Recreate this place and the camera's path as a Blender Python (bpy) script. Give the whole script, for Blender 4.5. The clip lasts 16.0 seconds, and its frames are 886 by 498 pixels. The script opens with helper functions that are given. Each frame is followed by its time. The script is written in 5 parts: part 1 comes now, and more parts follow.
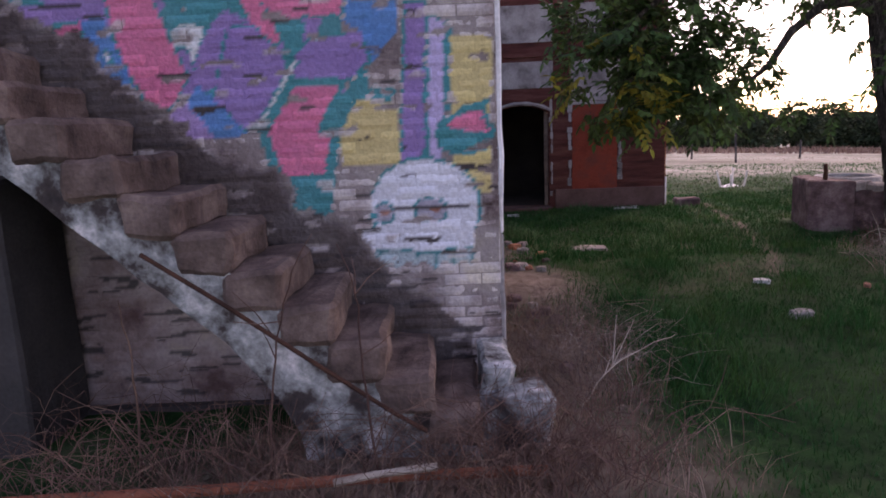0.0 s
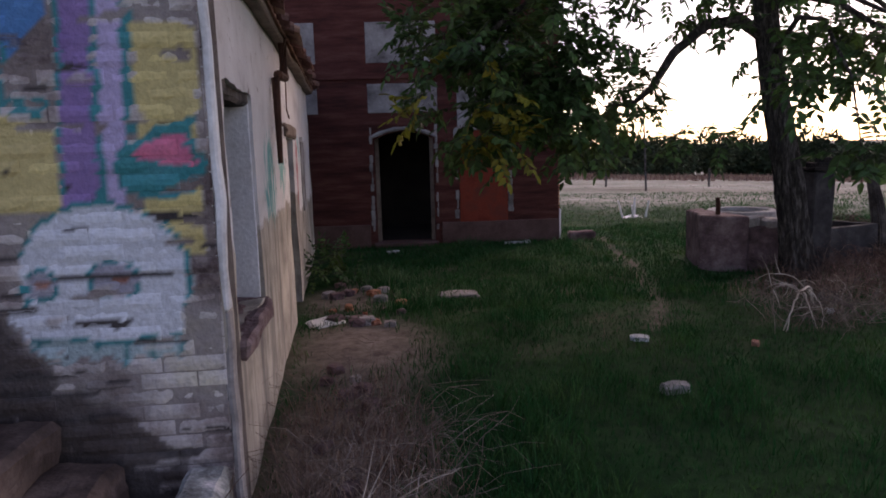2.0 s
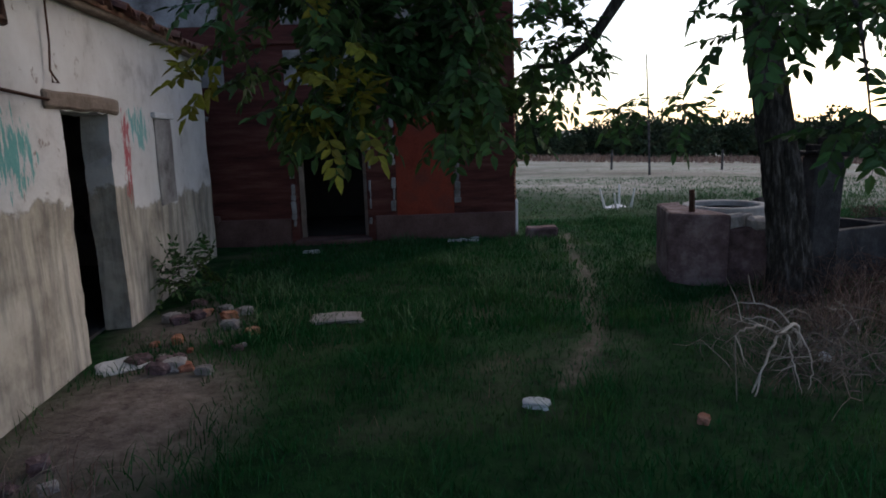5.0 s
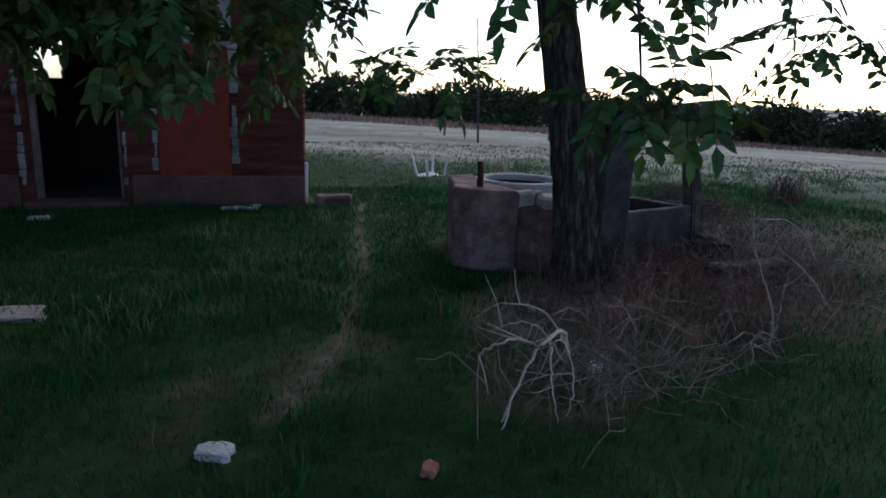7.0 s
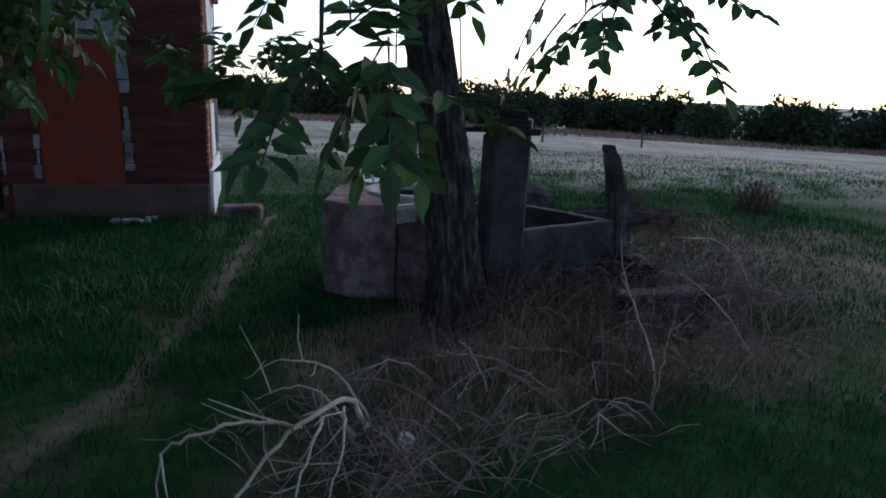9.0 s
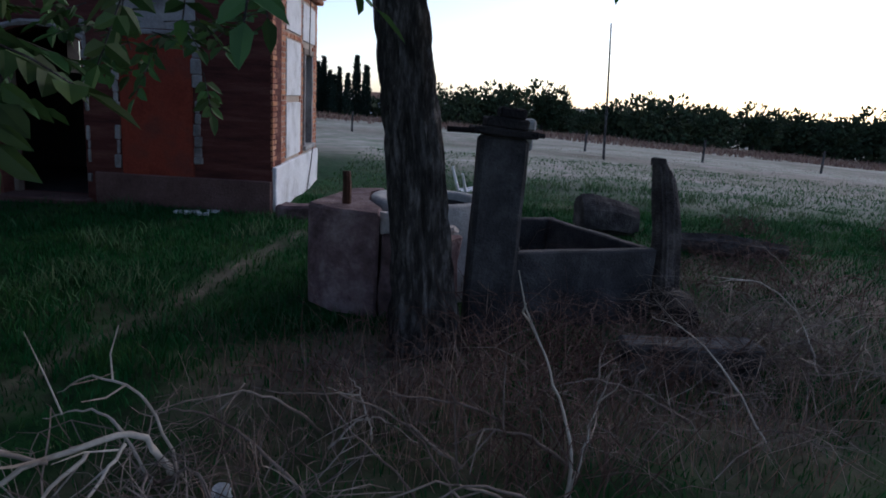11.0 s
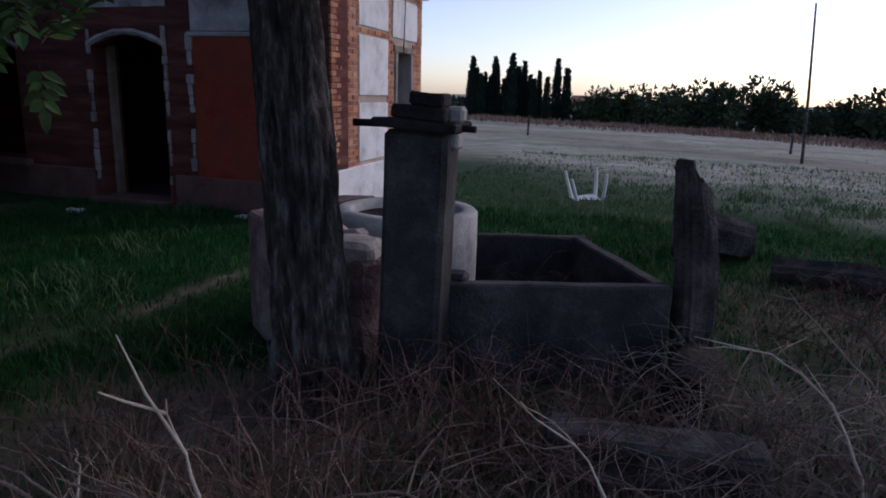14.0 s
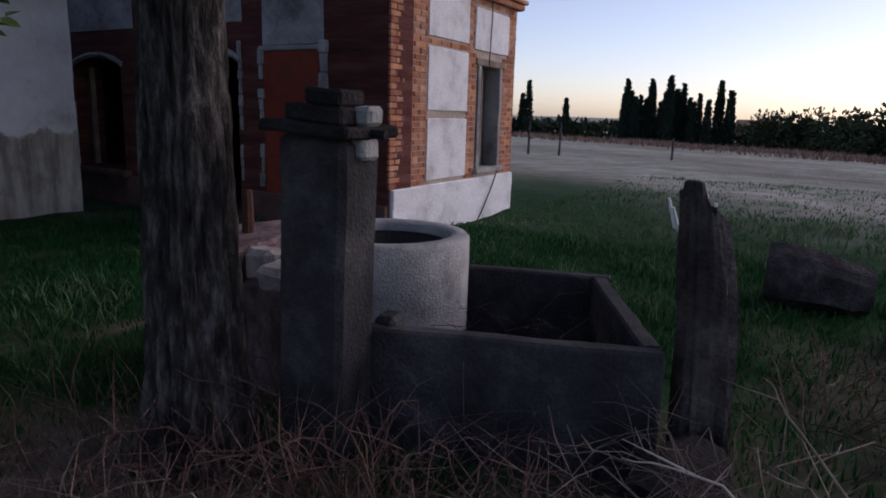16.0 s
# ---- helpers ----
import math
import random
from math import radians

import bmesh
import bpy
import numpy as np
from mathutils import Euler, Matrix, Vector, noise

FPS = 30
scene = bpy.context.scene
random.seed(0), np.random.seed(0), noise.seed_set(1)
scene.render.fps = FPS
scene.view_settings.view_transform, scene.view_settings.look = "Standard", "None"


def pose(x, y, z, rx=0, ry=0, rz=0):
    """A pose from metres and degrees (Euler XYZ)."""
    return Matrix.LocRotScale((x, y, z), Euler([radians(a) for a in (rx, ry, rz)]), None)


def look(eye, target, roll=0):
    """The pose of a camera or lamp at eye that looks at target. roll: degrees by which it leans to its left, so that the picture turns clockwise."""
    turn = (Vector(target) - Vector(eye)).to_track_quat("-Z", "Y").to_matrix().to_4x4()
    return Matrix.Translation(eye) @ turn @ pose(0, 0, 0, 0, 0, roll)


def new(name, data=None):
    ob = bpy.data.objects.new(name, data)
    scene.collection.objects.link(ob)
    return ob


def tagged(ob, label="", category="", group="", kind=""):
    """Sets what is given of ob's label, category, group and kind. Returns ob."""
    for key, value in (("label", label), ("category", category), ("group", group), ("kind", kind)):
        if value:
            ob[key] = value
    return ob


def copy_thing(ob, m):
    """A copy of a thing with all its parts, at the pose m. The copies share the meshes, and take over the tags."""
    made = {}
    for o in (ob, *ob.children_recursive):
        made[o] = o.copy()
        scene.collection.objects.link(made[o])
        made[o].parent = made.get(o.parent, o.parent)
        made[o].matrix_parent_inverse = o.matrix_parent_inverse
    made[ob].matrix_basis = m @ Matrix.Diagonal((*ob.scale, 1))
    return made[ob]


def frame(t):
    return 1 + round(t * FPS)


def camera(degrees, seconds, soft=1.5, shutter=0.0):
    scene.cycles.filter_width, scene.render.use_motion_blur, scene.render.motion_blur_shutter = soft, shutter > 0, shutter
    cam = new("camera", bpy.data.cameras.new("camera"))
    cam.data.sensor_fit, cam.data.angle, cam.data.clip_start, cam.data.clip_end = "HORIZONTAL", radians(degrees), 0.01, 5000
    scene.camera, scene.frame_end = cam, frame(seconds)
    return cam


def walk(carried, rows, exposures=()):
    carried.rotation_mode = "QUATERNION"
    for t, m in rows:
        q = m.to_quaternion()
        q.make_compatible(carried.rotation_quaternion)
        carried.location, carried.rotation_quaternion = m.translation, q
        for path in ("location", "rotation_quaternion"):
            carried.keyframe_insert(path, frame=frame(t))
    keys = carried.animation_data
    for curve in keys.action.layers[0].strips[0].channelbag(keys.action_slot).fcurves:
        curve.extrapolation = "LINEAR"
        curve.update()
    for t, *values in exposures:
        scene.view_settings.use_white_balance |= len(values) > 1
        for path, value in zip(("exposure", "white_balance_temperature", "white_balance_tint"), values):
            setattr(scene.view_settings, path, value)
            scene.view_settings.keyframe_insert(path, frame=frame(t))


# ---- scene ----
cam = camera(66.7, 16.0, soft=1.8)
# seconds, place, and turn in degrees
ROWS = [
    (0, 0.031, 0.043, 1.703, 79.52, 2.21, -0.19),
    (0.5, 0.297, 0.371, 1.677, 79.39, 2.92, -2.08),
    (1, 0.539, 0.807, 1.695, 80.36, 1.98, -4.05),
    (1.5, 0.776, 1.077, 1.677, 81.21, 1.35, -5.75),
    (2, 1.060, 1.337, 1.693, 81.40, 1.63, -5.97),
    (2.5, 1.224, 1.612, 1.683, 81.02, 1.17, -6.39),
    (3, 1.575, 2.090, 1.676, 80.88, 1.37, -6.37),
    (3.5, 1.847, 2.441, 1.639, 80.68, 1.15, -6.73),
    (6, 3.065, 3.752, 1.599, 78.55, 2.03, -2.95),
    (6.5, 3.283, 4.066, 1.557, 77.46, -0.23, -9.85),
    (7, 3.548, 4.188, 1.543, 76.69, -2.09, -16.93),
    (7.5, 3.872, 4.301, 1.560, 77.22, -1.47, -17.94),
    (8, 4.165, 4.348, 1.563, 77.76, -1.18, -17.31),
    (8.5, 4.621, 4.589, 1.516, 77.29, -1.16, -16.44),
    (9, 4.936, 4.753, 1.549, 76.73, -1.79, -15.81),
    (11.5, 6.600, 5.409, 1.464, 77.13, -2.30, 1.29),
    (12, 6.814, 5.663, 1.458, 76.72, -1.21, 2.25),
    (12.5, 7.062, 5.965, 1.378, 76.11, -2.60, 5.41),
    (13, 7.426, 6.055, 1.388, 75.75, -3.16, 8.16),
    (13.5, 7.586, 6.231, 1.363, 76.17, -2.71, 10.07),
    (14, 7.797, 6.420, 1.431, 76.85, -1.51, 16.13),
    (14.5, 7.927, 6.657, 1.342, 77.57, -1.45, 20.53),
    (15, 8.106, 6.983, 1.346, 77.11, -2.96, 24.00),
    (15.5, 8.209, 7.194, 1.332, 77.28, -2.87, 24.80),
    (16, 8.456, 7.449, 1.354, 78.44, -1.64, 29.10),
]
walk(cam, [(t, pose(x, y, z, rx, ry, rz)) for t, x, y, z, rx, ry, rz in ROWS],
     exposures=[(0.0, 1.5, 8300, 42), (1.5, 0.95, 8100, 36), (2.5, 0.6, 7700, 28), (3.5, 0.3, 7400, 20), (6.0, 0.5, 6600, 10), (9.0, 0.35, 6100, 10), (12.5, 0.1, 6100, 18), (16.0, 0.0, 6700, 24)])

# ---- world and sun: dusk, the sun low behind the field ----
world = bpy.data.worlds.new("world")
scene.world = world
world.use_nodes = True
wn = world.node_tree.nodes
sky = wn.new("ShaderNodeTexSky")
sky.sky_type = "NISHITA"
sky.sun_disc = False
sky.sun_elevation = radians(34)
sky.sun_rotation = radians(42)
sky.dust_density = 1.0
sky.air_density = 0.7
sky.ozone_density = 0.4
wn["Background"].inputs["Strength"].default_value = 0.15
world.node_tree.links.new(sky.outputs[0], wn["Background"].inputs[0])
sun_data = bpy.data.lights.new("sun", "SUN")
sun_data.energy = 0.5
sun_data.angle = radians(50)
sun_data.color = (1.0, 0.9, 0.84)
sun = new("sun", sun_data)
sun.matrix_world = look((math.sin(radians(42)) * 20, math.cos(radians(42)) * 20, 8.0), (0, 0, 0))


# ---- helpers of this scene ----
rng = random.Random(7)
nrg = np.random.RandomState(11)


def part(name, bm, material, parent=None, label="", smooth=False):
    """Links a bmesh as one mesh object under a thing or part."""
    me = bpy.data.meshes.new(name)
    bm.to_mesh(me)
    bm.free()
    me.materials.append(material)
    if smooth:
        for p in me.polygons:
            p.use_smooth = True
    ob = new(name, me)
    if parent:
        ob.parent = parent
    if label:
        tagged(ob, label)
    return ob


def raw(name, verts, faces, material, parent=None, label="", smooth=False):
    me = bpy.data.meshes.new(name)
    me.from_pydata(verts, [], faces)
    me.materials.append(material)
    if smooth:
        me.polygons.foreach_set("use_smooth", [True] * len(me.polygons))
    ob = new(name, me)
    if parent:
        ob.parent = parent
    if label:
        tagged(ob, label)
    return ob


def thing(name, m, label, category, group="", kind=""):
    ob = new(name)
    ob.matrix_basis = m
    ob.empty_display_size = 0.1
    return tagged(ob, label, category, group, kind)


def box(bm, x0, x1, y0, y1, z0, z1, bevel=0.0, rough=0.0, cuts=0):
    bmesh.ops.create_cube(bm, size=1.0, matrix=Matrix.Translation(((x0 + x1) / 2, (y0 + y1) / 2, (z0 + z1) / 2)) @ Matrix.Diagonal((x1 - x0, y1 - y0, z1 - z0, 1)))
    if bevel:
        bmesh.ops.bevel(bm, geom=bm.edges[:], offset=bevel, segments=1 if cuts else 2, affect="EDGES")
    if cuts:
        long = [e for e in bm.edges if e.calc_length() > bevel * 4 + 0.02]
        bmesh.ops.subdivide_edges(bm, edges=long, cuts=cuts, use_grid_fill=True)
    if rough:
        for v in bm.verts:
            v.co += noise.noise_vector(v.co * 4.3) * rough + noise.noise_vector(v.co * 17) * rough * 0.35
    bm.verts.index_update()
    return bm


def wall_mesh(length, thick, z0, z1, holes, step=0.0, ragged=0.0):
    """A wall along x from 0 to length, from y = 0 back to y = thick, with holes (u0, u1, z0, z1) through it."""
    us = sorted({0.0, length, *[h[0] for h in holes], *[h[1] for h in holes]})
    zs = sorted({z0, z1, *[h[2] for h in holes], *[h[3] for h in holes]})
    us, zs = [u for u in us if 0 <= u <= length], [z for z in zs if z0 <= z <= z1]
    if step:
        def fill(a):
            out = []
            for p, q in zip(a, a[1:]):
                n = max(1, round((q - p) / step))
                out += [p + (q - p) * i / n for i in range(n)]
            return out + [a[-1]]
        us, zs = fill(us), fill(zs)
    nu, nz = len(us), len(zs)
    solid = lambda i, j: 0 <= i < nu - 1 and 0 <= j < nz - 1 and not any(
        h[0] < (us[i] + us[i + 1]) / 2 < h[1] and h[2] < (zs[j] + zs[j + 1]) / 2 < h[3] for h in holes)
    bm = bmesh.new()
    vs = {}

    def vert(i, j, k):
        if (i, j, k) not in vs:
            co = Vector((us[i], thick * k, zs[j]))
            if ragged and any(h[0] - 1e-4 <= us[i] <= h[1] + 1e-4 and h[2] - 1e-4 <= zs[j] <= h[3] + 1e-4 for h in holes):
                w = noise.noise_vector(Vector((us[i] * 7, k * 3.1, zs[j] * 7))) * ragged
                co += Vector((w.x, 0, w.z))
            if ragged:
                co.y += noise.noise(Vector((us[i] * 1.7, 5.0, zs[j] * 1.7))) * ragged * 0.5
            vs[i, j, k] = bm.verts.new(co)
        return vs[i, j, k]
    for i in range(nu - 1):
        for j in range(nz - 1):
            if not solid(i, j):
                continue
            bm.faces.new([vert(i, j, 0), vert(i + 1, j, 0), vert(i + 1, j + 1, 0), vert(i, j + 1, 0)])
            bm.faces.new([vert(i, j, 1), vert(i, j + 1, 1), vert(i + 1, j + 1, 1), vert(i + 1, j, 1)])
            for di, dj, a, b in ((-1, 0, (i, j + 1), (i, j)), (1, 0, (i + 1, j), (i + 1, j + 1)), (0, -1, (i, j), (i + 1, j)), (0, 1, (i + 1, j + 1), (i, j + 1))):
                if not solid(i + di, j + dj):
                    bm.faces.new([vert(*a, 0), vert(*a, 1), vert(*b, 1), vert(*b, 0)])
    return bm


def tube_data(points, radii, sides=5):
    """Vertices and faces of a tube along points."""
    vs, fs = [], []
    pts = [Vector(p) for p in points]
    for i, p in enumerate(pts):
        d = (pts[min(i + 1, len(pts) - 1)] - pts[max(i - 1, 0)]).normalized()
        a = d.orthogonal().normalized() if abs(d.z) > 0.9 else d.cross(Vector((0, 0, 1))).normalized()
        b = d.cross(a)
        for s in range(sides):
            t = 2 * math.pi * s / sides
            vs.append(tuple(p + (a * math.cos(t) + b * math.sin(t)) * radii[i]))
    for i in range(len(pts) - 1):
        for s in range(sides):
            a, b = i * sides + s, i * sides + (s + 1) % sides
            fs.append((a, b, b + sides, a + sides))
    fs.append(tuple(range(sides))[::-1])
    fs.append(tuple((len(pts) - 1) * sides + s for s in range(sides)))
    return vs, fs


class Pile:
    """Gathers many small pieces into one mesh."""
    def __init__(self):
        self.v, self.f = [], []

    def add(self, vs, fs):
        n = len(self.v)
        self.v += vs
        self.f += [tuple(i + n for i in f) for f in fs]

    def tube(self, points, radii, sides=4):
        self.add(*tube_data(points, radii, sides))


# ---- materials ----
def material(name, colours, scale=3.0, rough=0.9, bump=0.3, fine=40.0, metal=0.0, vary=0.0, spec=0.2, stretch=(1, 1, 1), attribute="", transmit=0.0):
    """A mottled surface: two to four colours over coarse noise, fine grain, and relief."""
    m = bpy.data.materials.new(name)
    m.use_nodes = True
    nt = m.node_tree
    N, L = nt.nodes, nt.links
    bsdf = N["Principled BSDF"]
    geo = N.new("ShaderNodeNewGeometry")
    mp = N.new("ShaderNodeMapping")
    mp.inputs["Scale"].default_value = stretch
    L.new(geo.outputs["Position"], mp.inputs[0])
    n1 = N.new("ShaderNodeTexNoise")
    n1.inputs["Scale"].default_value, n1.inputs["Detail"].default_value, n1.inputs["Roughness"].default_value = scale, 8, 0.65
    L.new(mp.outputs[0], n1.inputs["Vector"])
    n2 = N.new("ShaderNodeTexNoise")
    n2.inputs["Scale"].default_value, n2.inputs["Detail"].default_value = fine, 4
    L.new(mp.outputs[0], n2.inputs["Vector"])
    ramp = N.new("ShaderNodeValToRGB")
    el = ramp.color_ramp.elements
    while len(el) < len(colours):
        el.new(0.5)
    for i, c in enumerate(colours):
        el[i].position = 0.32 + 0.36 * i / max(1, len(colours) - 1)
        el[i].color = (*c, 1)
    L.new(n1.outputs[0], ramp.inputs[0])
    col = ramp.outputs[0]
    if attribute:
        at = N.new("ShaderNodeAttribute")
        at.attribute_name = attribute
        mx = N.new("ShaderNodeMix")
        mx.data_type = "RGBA"
        L.new(at.outputs["Alpha"], mx.inputs["Factor"])
        L.new(col, mx.inputs[6])
        L.new(at.outputs["Color"], mx.inputs[7])
        col = mx.outputs[2]
    hsv = N.new("ShaderNodeHueSaturation")
    L.new(col, hsv.inputs["Color"])
    ma = N.new("ShaderNodeMapRange")
    ma.inputs["To Min"].default_value, ma.inputs["To Max"].default_value = 0.72, 1.28
    L.new(n2.outputs[0], ma.inputs[0])
    val = ma.outputs[0]
    if vary:
        info = N.new("ShaderNodeObjectInfo")
        isl = N.new("ShaderNodeNewGeometry")
        ad = N.new("ShaderNodeMath")
        ad.operation = "ADD"
        L.new(info.outputs["Random"], ad.inputs[0])
        L.new(isl.outputs["Random Per Island"], ad.inputs[1])
        fr = N.new("ShaderNodeMath")
        fr.operation = "FRACT"
        L.new(ad.outputs[0], fr.inputs[0])
        mv = N.new("ShaderNodeMapRange")
        mv.inputs["To Min"].default_value, mv.inputs["To Max"].default_value = 1 - vary, 1 + vary
        L.new(fr.outputs[0], mv.inputs[0])
        mu = N.new("ShaderNodeMath")
        mu.operation = "MULTIPLY"
        L.new(val, mu.inputs[0])
        L.new(mv.outputs[0], mu.inputs[1])
        val = mu.outputs[0]
        mh = N.new("ShaderNodeMapRange")
        mh.inputs["To Min"].default_value, mh.inputs["To Max"].default_value = 0.5 - 0.03 * vary, 0.5 + 0.03 * vary
        L.new(fr.outputs[0], mh.inputs[0])
        L.new(mh.outputs[0], hsv.inputs["Hue"])
    L.new(val, hsv.inputs["Value"])
    L.new(hsv.outputs[0], bsdf.inputs["Base Color"])
    bsdf.inputs["Roughness"].default_value = rough
    bsdf.inputs["Metallic"].default_value = metal
    bsdf.inputs["Specular IOR Level"].default_value = spec
    if bump:
        bp = N.new("ShaderNodeBump")
        bp.inputs["Strength"].default_value, bp.inputs["Distance"].default_value = bump, 0.02
        mixh = N.new("ShaderNodeMath")
        mixh.operation = "ADD"
        L.new(n1.outputs[0], mixh.inputs[0])
        L.new(n2.outputs[0], mixh.inputs[1])
        L.new(mixh.outputs[0], bp.inputs["Height"])
        L.new(bp.outputs[0], bsdf.inputs["Normal"])
    if transmit:
        tr = N.new("ShaderNodeBsdfTranslucent")
        L.new(hsv.outputs[0], tr.inputs["Color"])
        ms = N.new("ShaderNodeMixShader")
        ms.inputs[0].default_value = transmit
        L.new(bsdf.outputs[0], ms.inputs[1])
        L.new(tr.outputs[0], ms.inputs[2])
        L.new(ms.outputs[0], N["Material Output"].inputs[0])
    return m


BRICK_PAINTED = material("painted brick", [(0.09, 0.06, 0.06), (0.33, 0.27, 0.26), (0.54, 0.49, 0.48), (0.60, 0.54, 0.46)], 2.2, 0.85, 0.5, 45, vary=0.12, attribute="paint")
MORTAR_DARK = material("old mortar", [(0.06, 0.05, 0.05), (0.2, 0.17, 0.16)], 6, 0.95, 0.5)
BRICK_RED = material("red brick", [(0.34, 0.11, 0.06), (0.45, 0.19, 0.11), (0.5, 0.3, 0.22)], 5, 0.9, 0.5, 60, vary=0.3)
MORTAR = material("pale mortar", [(0.35, 0.27, 0.22), (0.5, 0.42, 0.36)], 6, 0.95, 0.5)
# far darker than BRICK_RED: the front's shade is in this colour
FACADE = material("weathered red facade brick in shaded tone", [(0.055, 0.02, 0.018), (0.11, 0.035, 0.03), (0.17, 0.07, 0.058)], 1.6, 0.92, 0.6, 30, stretch=(0.6, 0.6, 5))
RED_RENDER = material("red render", [(0.20, 0.035, 0.022), (0.26, 0.05, 0.03), (0.18, 0.05, 0.038)], 2.5, 0.9, 0.3)
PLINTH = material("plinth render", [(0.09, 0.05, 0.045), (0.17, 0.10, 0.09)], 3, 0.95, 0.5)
WHITE_PLASTER = material("white plaster", [(0.45, 0.44, 0.44), (0.72, 0.72, 0.74), (0.8, 0.8, 0.82)], 1.8, 0.9, 0.25)
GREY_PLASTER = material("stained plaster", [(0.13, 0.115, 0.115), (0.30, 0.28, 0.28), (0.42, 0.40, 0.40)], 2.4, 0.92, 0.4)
CONCRETE = material("concrete", [(0.22, 0.21, 0.21), (0.36, 0.35, 0.34), (0.5, 0.49, 0.47)], 3.5, 0.9, 0.5, 70)
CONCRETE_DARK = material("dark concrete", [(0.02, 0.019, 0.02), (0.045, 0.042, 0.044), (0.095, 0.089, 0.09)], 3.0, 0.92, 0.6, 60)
WELL_STONE = material("pinkish well masonry", [(0.06, 0.04, 0.042), (0.15, 0.095, 0.098), (0.27, 0.20, 0.20)], 4.0, 0.95, 0.8, 35)
STEP_STONE = material("worn step cement", [(0.05, 0.034, 0.03), (0.13, 0.09, 0.078), (0.24, 0.175, 0.15)], 3.5, 0.95, 0.5, 50)
STRINGER = material("flaking whitewash", [(0.03, 0.026, 0.026), (0.06, 0.048, 0.046), (0.28, 0.30, 0.295), (0.68, 0.64, 0.64)], 4.0, 0.9, 0.6, 40)
# mostly for insides, where the shade is put into the colour
BLACK = material("near-black for shaded insides and dark parts", [(0.03, 0.03, 0.03), (0.06, 0.055, 0.055)], 2, 0.95, 0.3)
BARK = material("furrowed bark", [(0.018, 0.015, 0.014), (0.06, 0.052, 0.048), (0.19, 0.17, 0.16)], 12, 0.95, 1.0, 80, stretch=(2.0, 2.0, 0.5))
LEAF = material("green leaf", [(0.03, 0.075, 0.025), (0.05, 0.11, 0.035), (0.09, 0.13, 0.03)], 1.3, 0.6, 0.0, 20, vary=0.5, spec=0.3, transmit=0.25)
LEAF_YELLOW = material("yellowing leaf", [(0.14, 0.14, 0.025), (0.24, 0.22, 0.03), (0.3, 0.24, 0.03)], 2.5, 0.6, 0.0, 20, vary=0.4, spec=0.3, transmit=0.3)
FAR_LEAF = material("far foliage", [(0.02, 0.035, 0.02), (0.04, 0.06, 0.03), (0.07, 0.08, 0.035)], 0.5, 0.8, 0.0, 5, vary=0.4)
CYPRESS = material("cypress foliage", [(0.012, 0.025, 0.018), (0.02, 0.035, 0.025)], 0.5, 0.8, 0.0, 5, vary=0.3)
GRASS = material("grass blade", [(0.005, 0.06, 0.014), (0.011, 0.088, 0.02), (0.055, 0.12, 0.03)], 1.1, 0.7, 0.0, 12, vary=0.45, transmit=0.2)
GRASS_PALE = material("paler field grass", [(0.03, 0.10, 0.035), (0.07, 0.14, 0.06), (0.16, 0.19, 0.11)], 0.6, 0.7, 0.0, 6, vary=0.4, transmit=0.2)
DRY = material("dry grass", [(0.12, 0.062, 0.046), (0.22, 0.135, 0.105), (0.36, 0.265, 0.22)], 1.2, 0.85, 0.0, 20, vary=0.4, transmit=0.1)
BLEACHED = material("bleached dead wood", [(0.20, 0.15, 0.12), (0.42, 0.35, 0.29), (0.55, 0.48, 0.42)], 3, 0.85, 0.2, 60, vary=0.3)
TWIG = material("dead twig", [(0.09, 0.06, 0.048), (0.19, 0.14, 0.115), (0.34, 0.28, 0.245)], 3, 0.85, 0.2, 60, vary=0.4)
TWIG_DARK = material("brown stalk", [(0.065, 0.036, 0.03), (0.12, 0.068, 0.054), (0.20, 0.125, 0.10)], 3, 0.9, 0.2, 60, vary=0.35)
WOOD_DARK = material("charred log wood", [(0.025, 0.02, 0.02), (0.06, 0.05, 0.047), (0.13, 0.11, 0.10)], 6, 0.9, 0.9, 50, stretch=(1, 1, 1))
WOOD_GREY = material("weathered grey wood", [(0.025, 0.022, 0.022), (0.07, 0.065, 0.065), (0.15, 0.14, 0.14)], 6, 0.9, 0.9, 50)
IRON = material("rusty iron", [(0.04, 0.02, 0.015), (0.11, 0.05, 0.035)], 8, 0.7, 0.4, 60, metal=0.4)
RUST = material("red rusted pipe", [(0.20, 0.06, 0.035), (0.3, 0.10, 0.06)], 6, 0.8, 0.4, 60)
WHITE_PLASTIC = material("white plastic", [(0.7, 0.7, 0.7), (0.8, 0.8, 0.8)], 3, 0.5, 0.0)
TILE = material("roof tile", [(0.10, 0.05, 0.04), (0.22, 0.11, 0.08), (0.26, 0.18, 0.14)], 5, 0.9, 0.5, 50, vary=0.35)
FIELD_STRAW = material("pale field straw", [(0.24, 0.19, 0.15), (0.42, 0.36, 0.30), (0.55, 0.49, 0.43)], 0.8, 0.85, 0.0, 20, vary=0.3, transmit=0.1)
STONE = material("field stone", [(0.24, 0.21, 0.20), (0.42, 0.38, 0.36)], 6, 0.9, 0.5, 60, vary=0.2)
# near-black tone for the pillar's cap and bar and the short log
NEAR_BLACK = material("near-black mottle", [(0.008, 0.007, 0.008), (0.02, 0.017, 0.018), (0.04, 0.034, 0.034)], 5, 0.95, 0.8, 50)
PAPER = material("litter", [(0.5, 0.5, 0.5), (0.66, 0.66, 0.64)], 9, 0.7, 0.2)
TIMBER = material("old lintel timber", [(0.16, 0.12, 0.10), (0.32, 0.26, 0.22)], 4, 0.9, 0.6, 50)


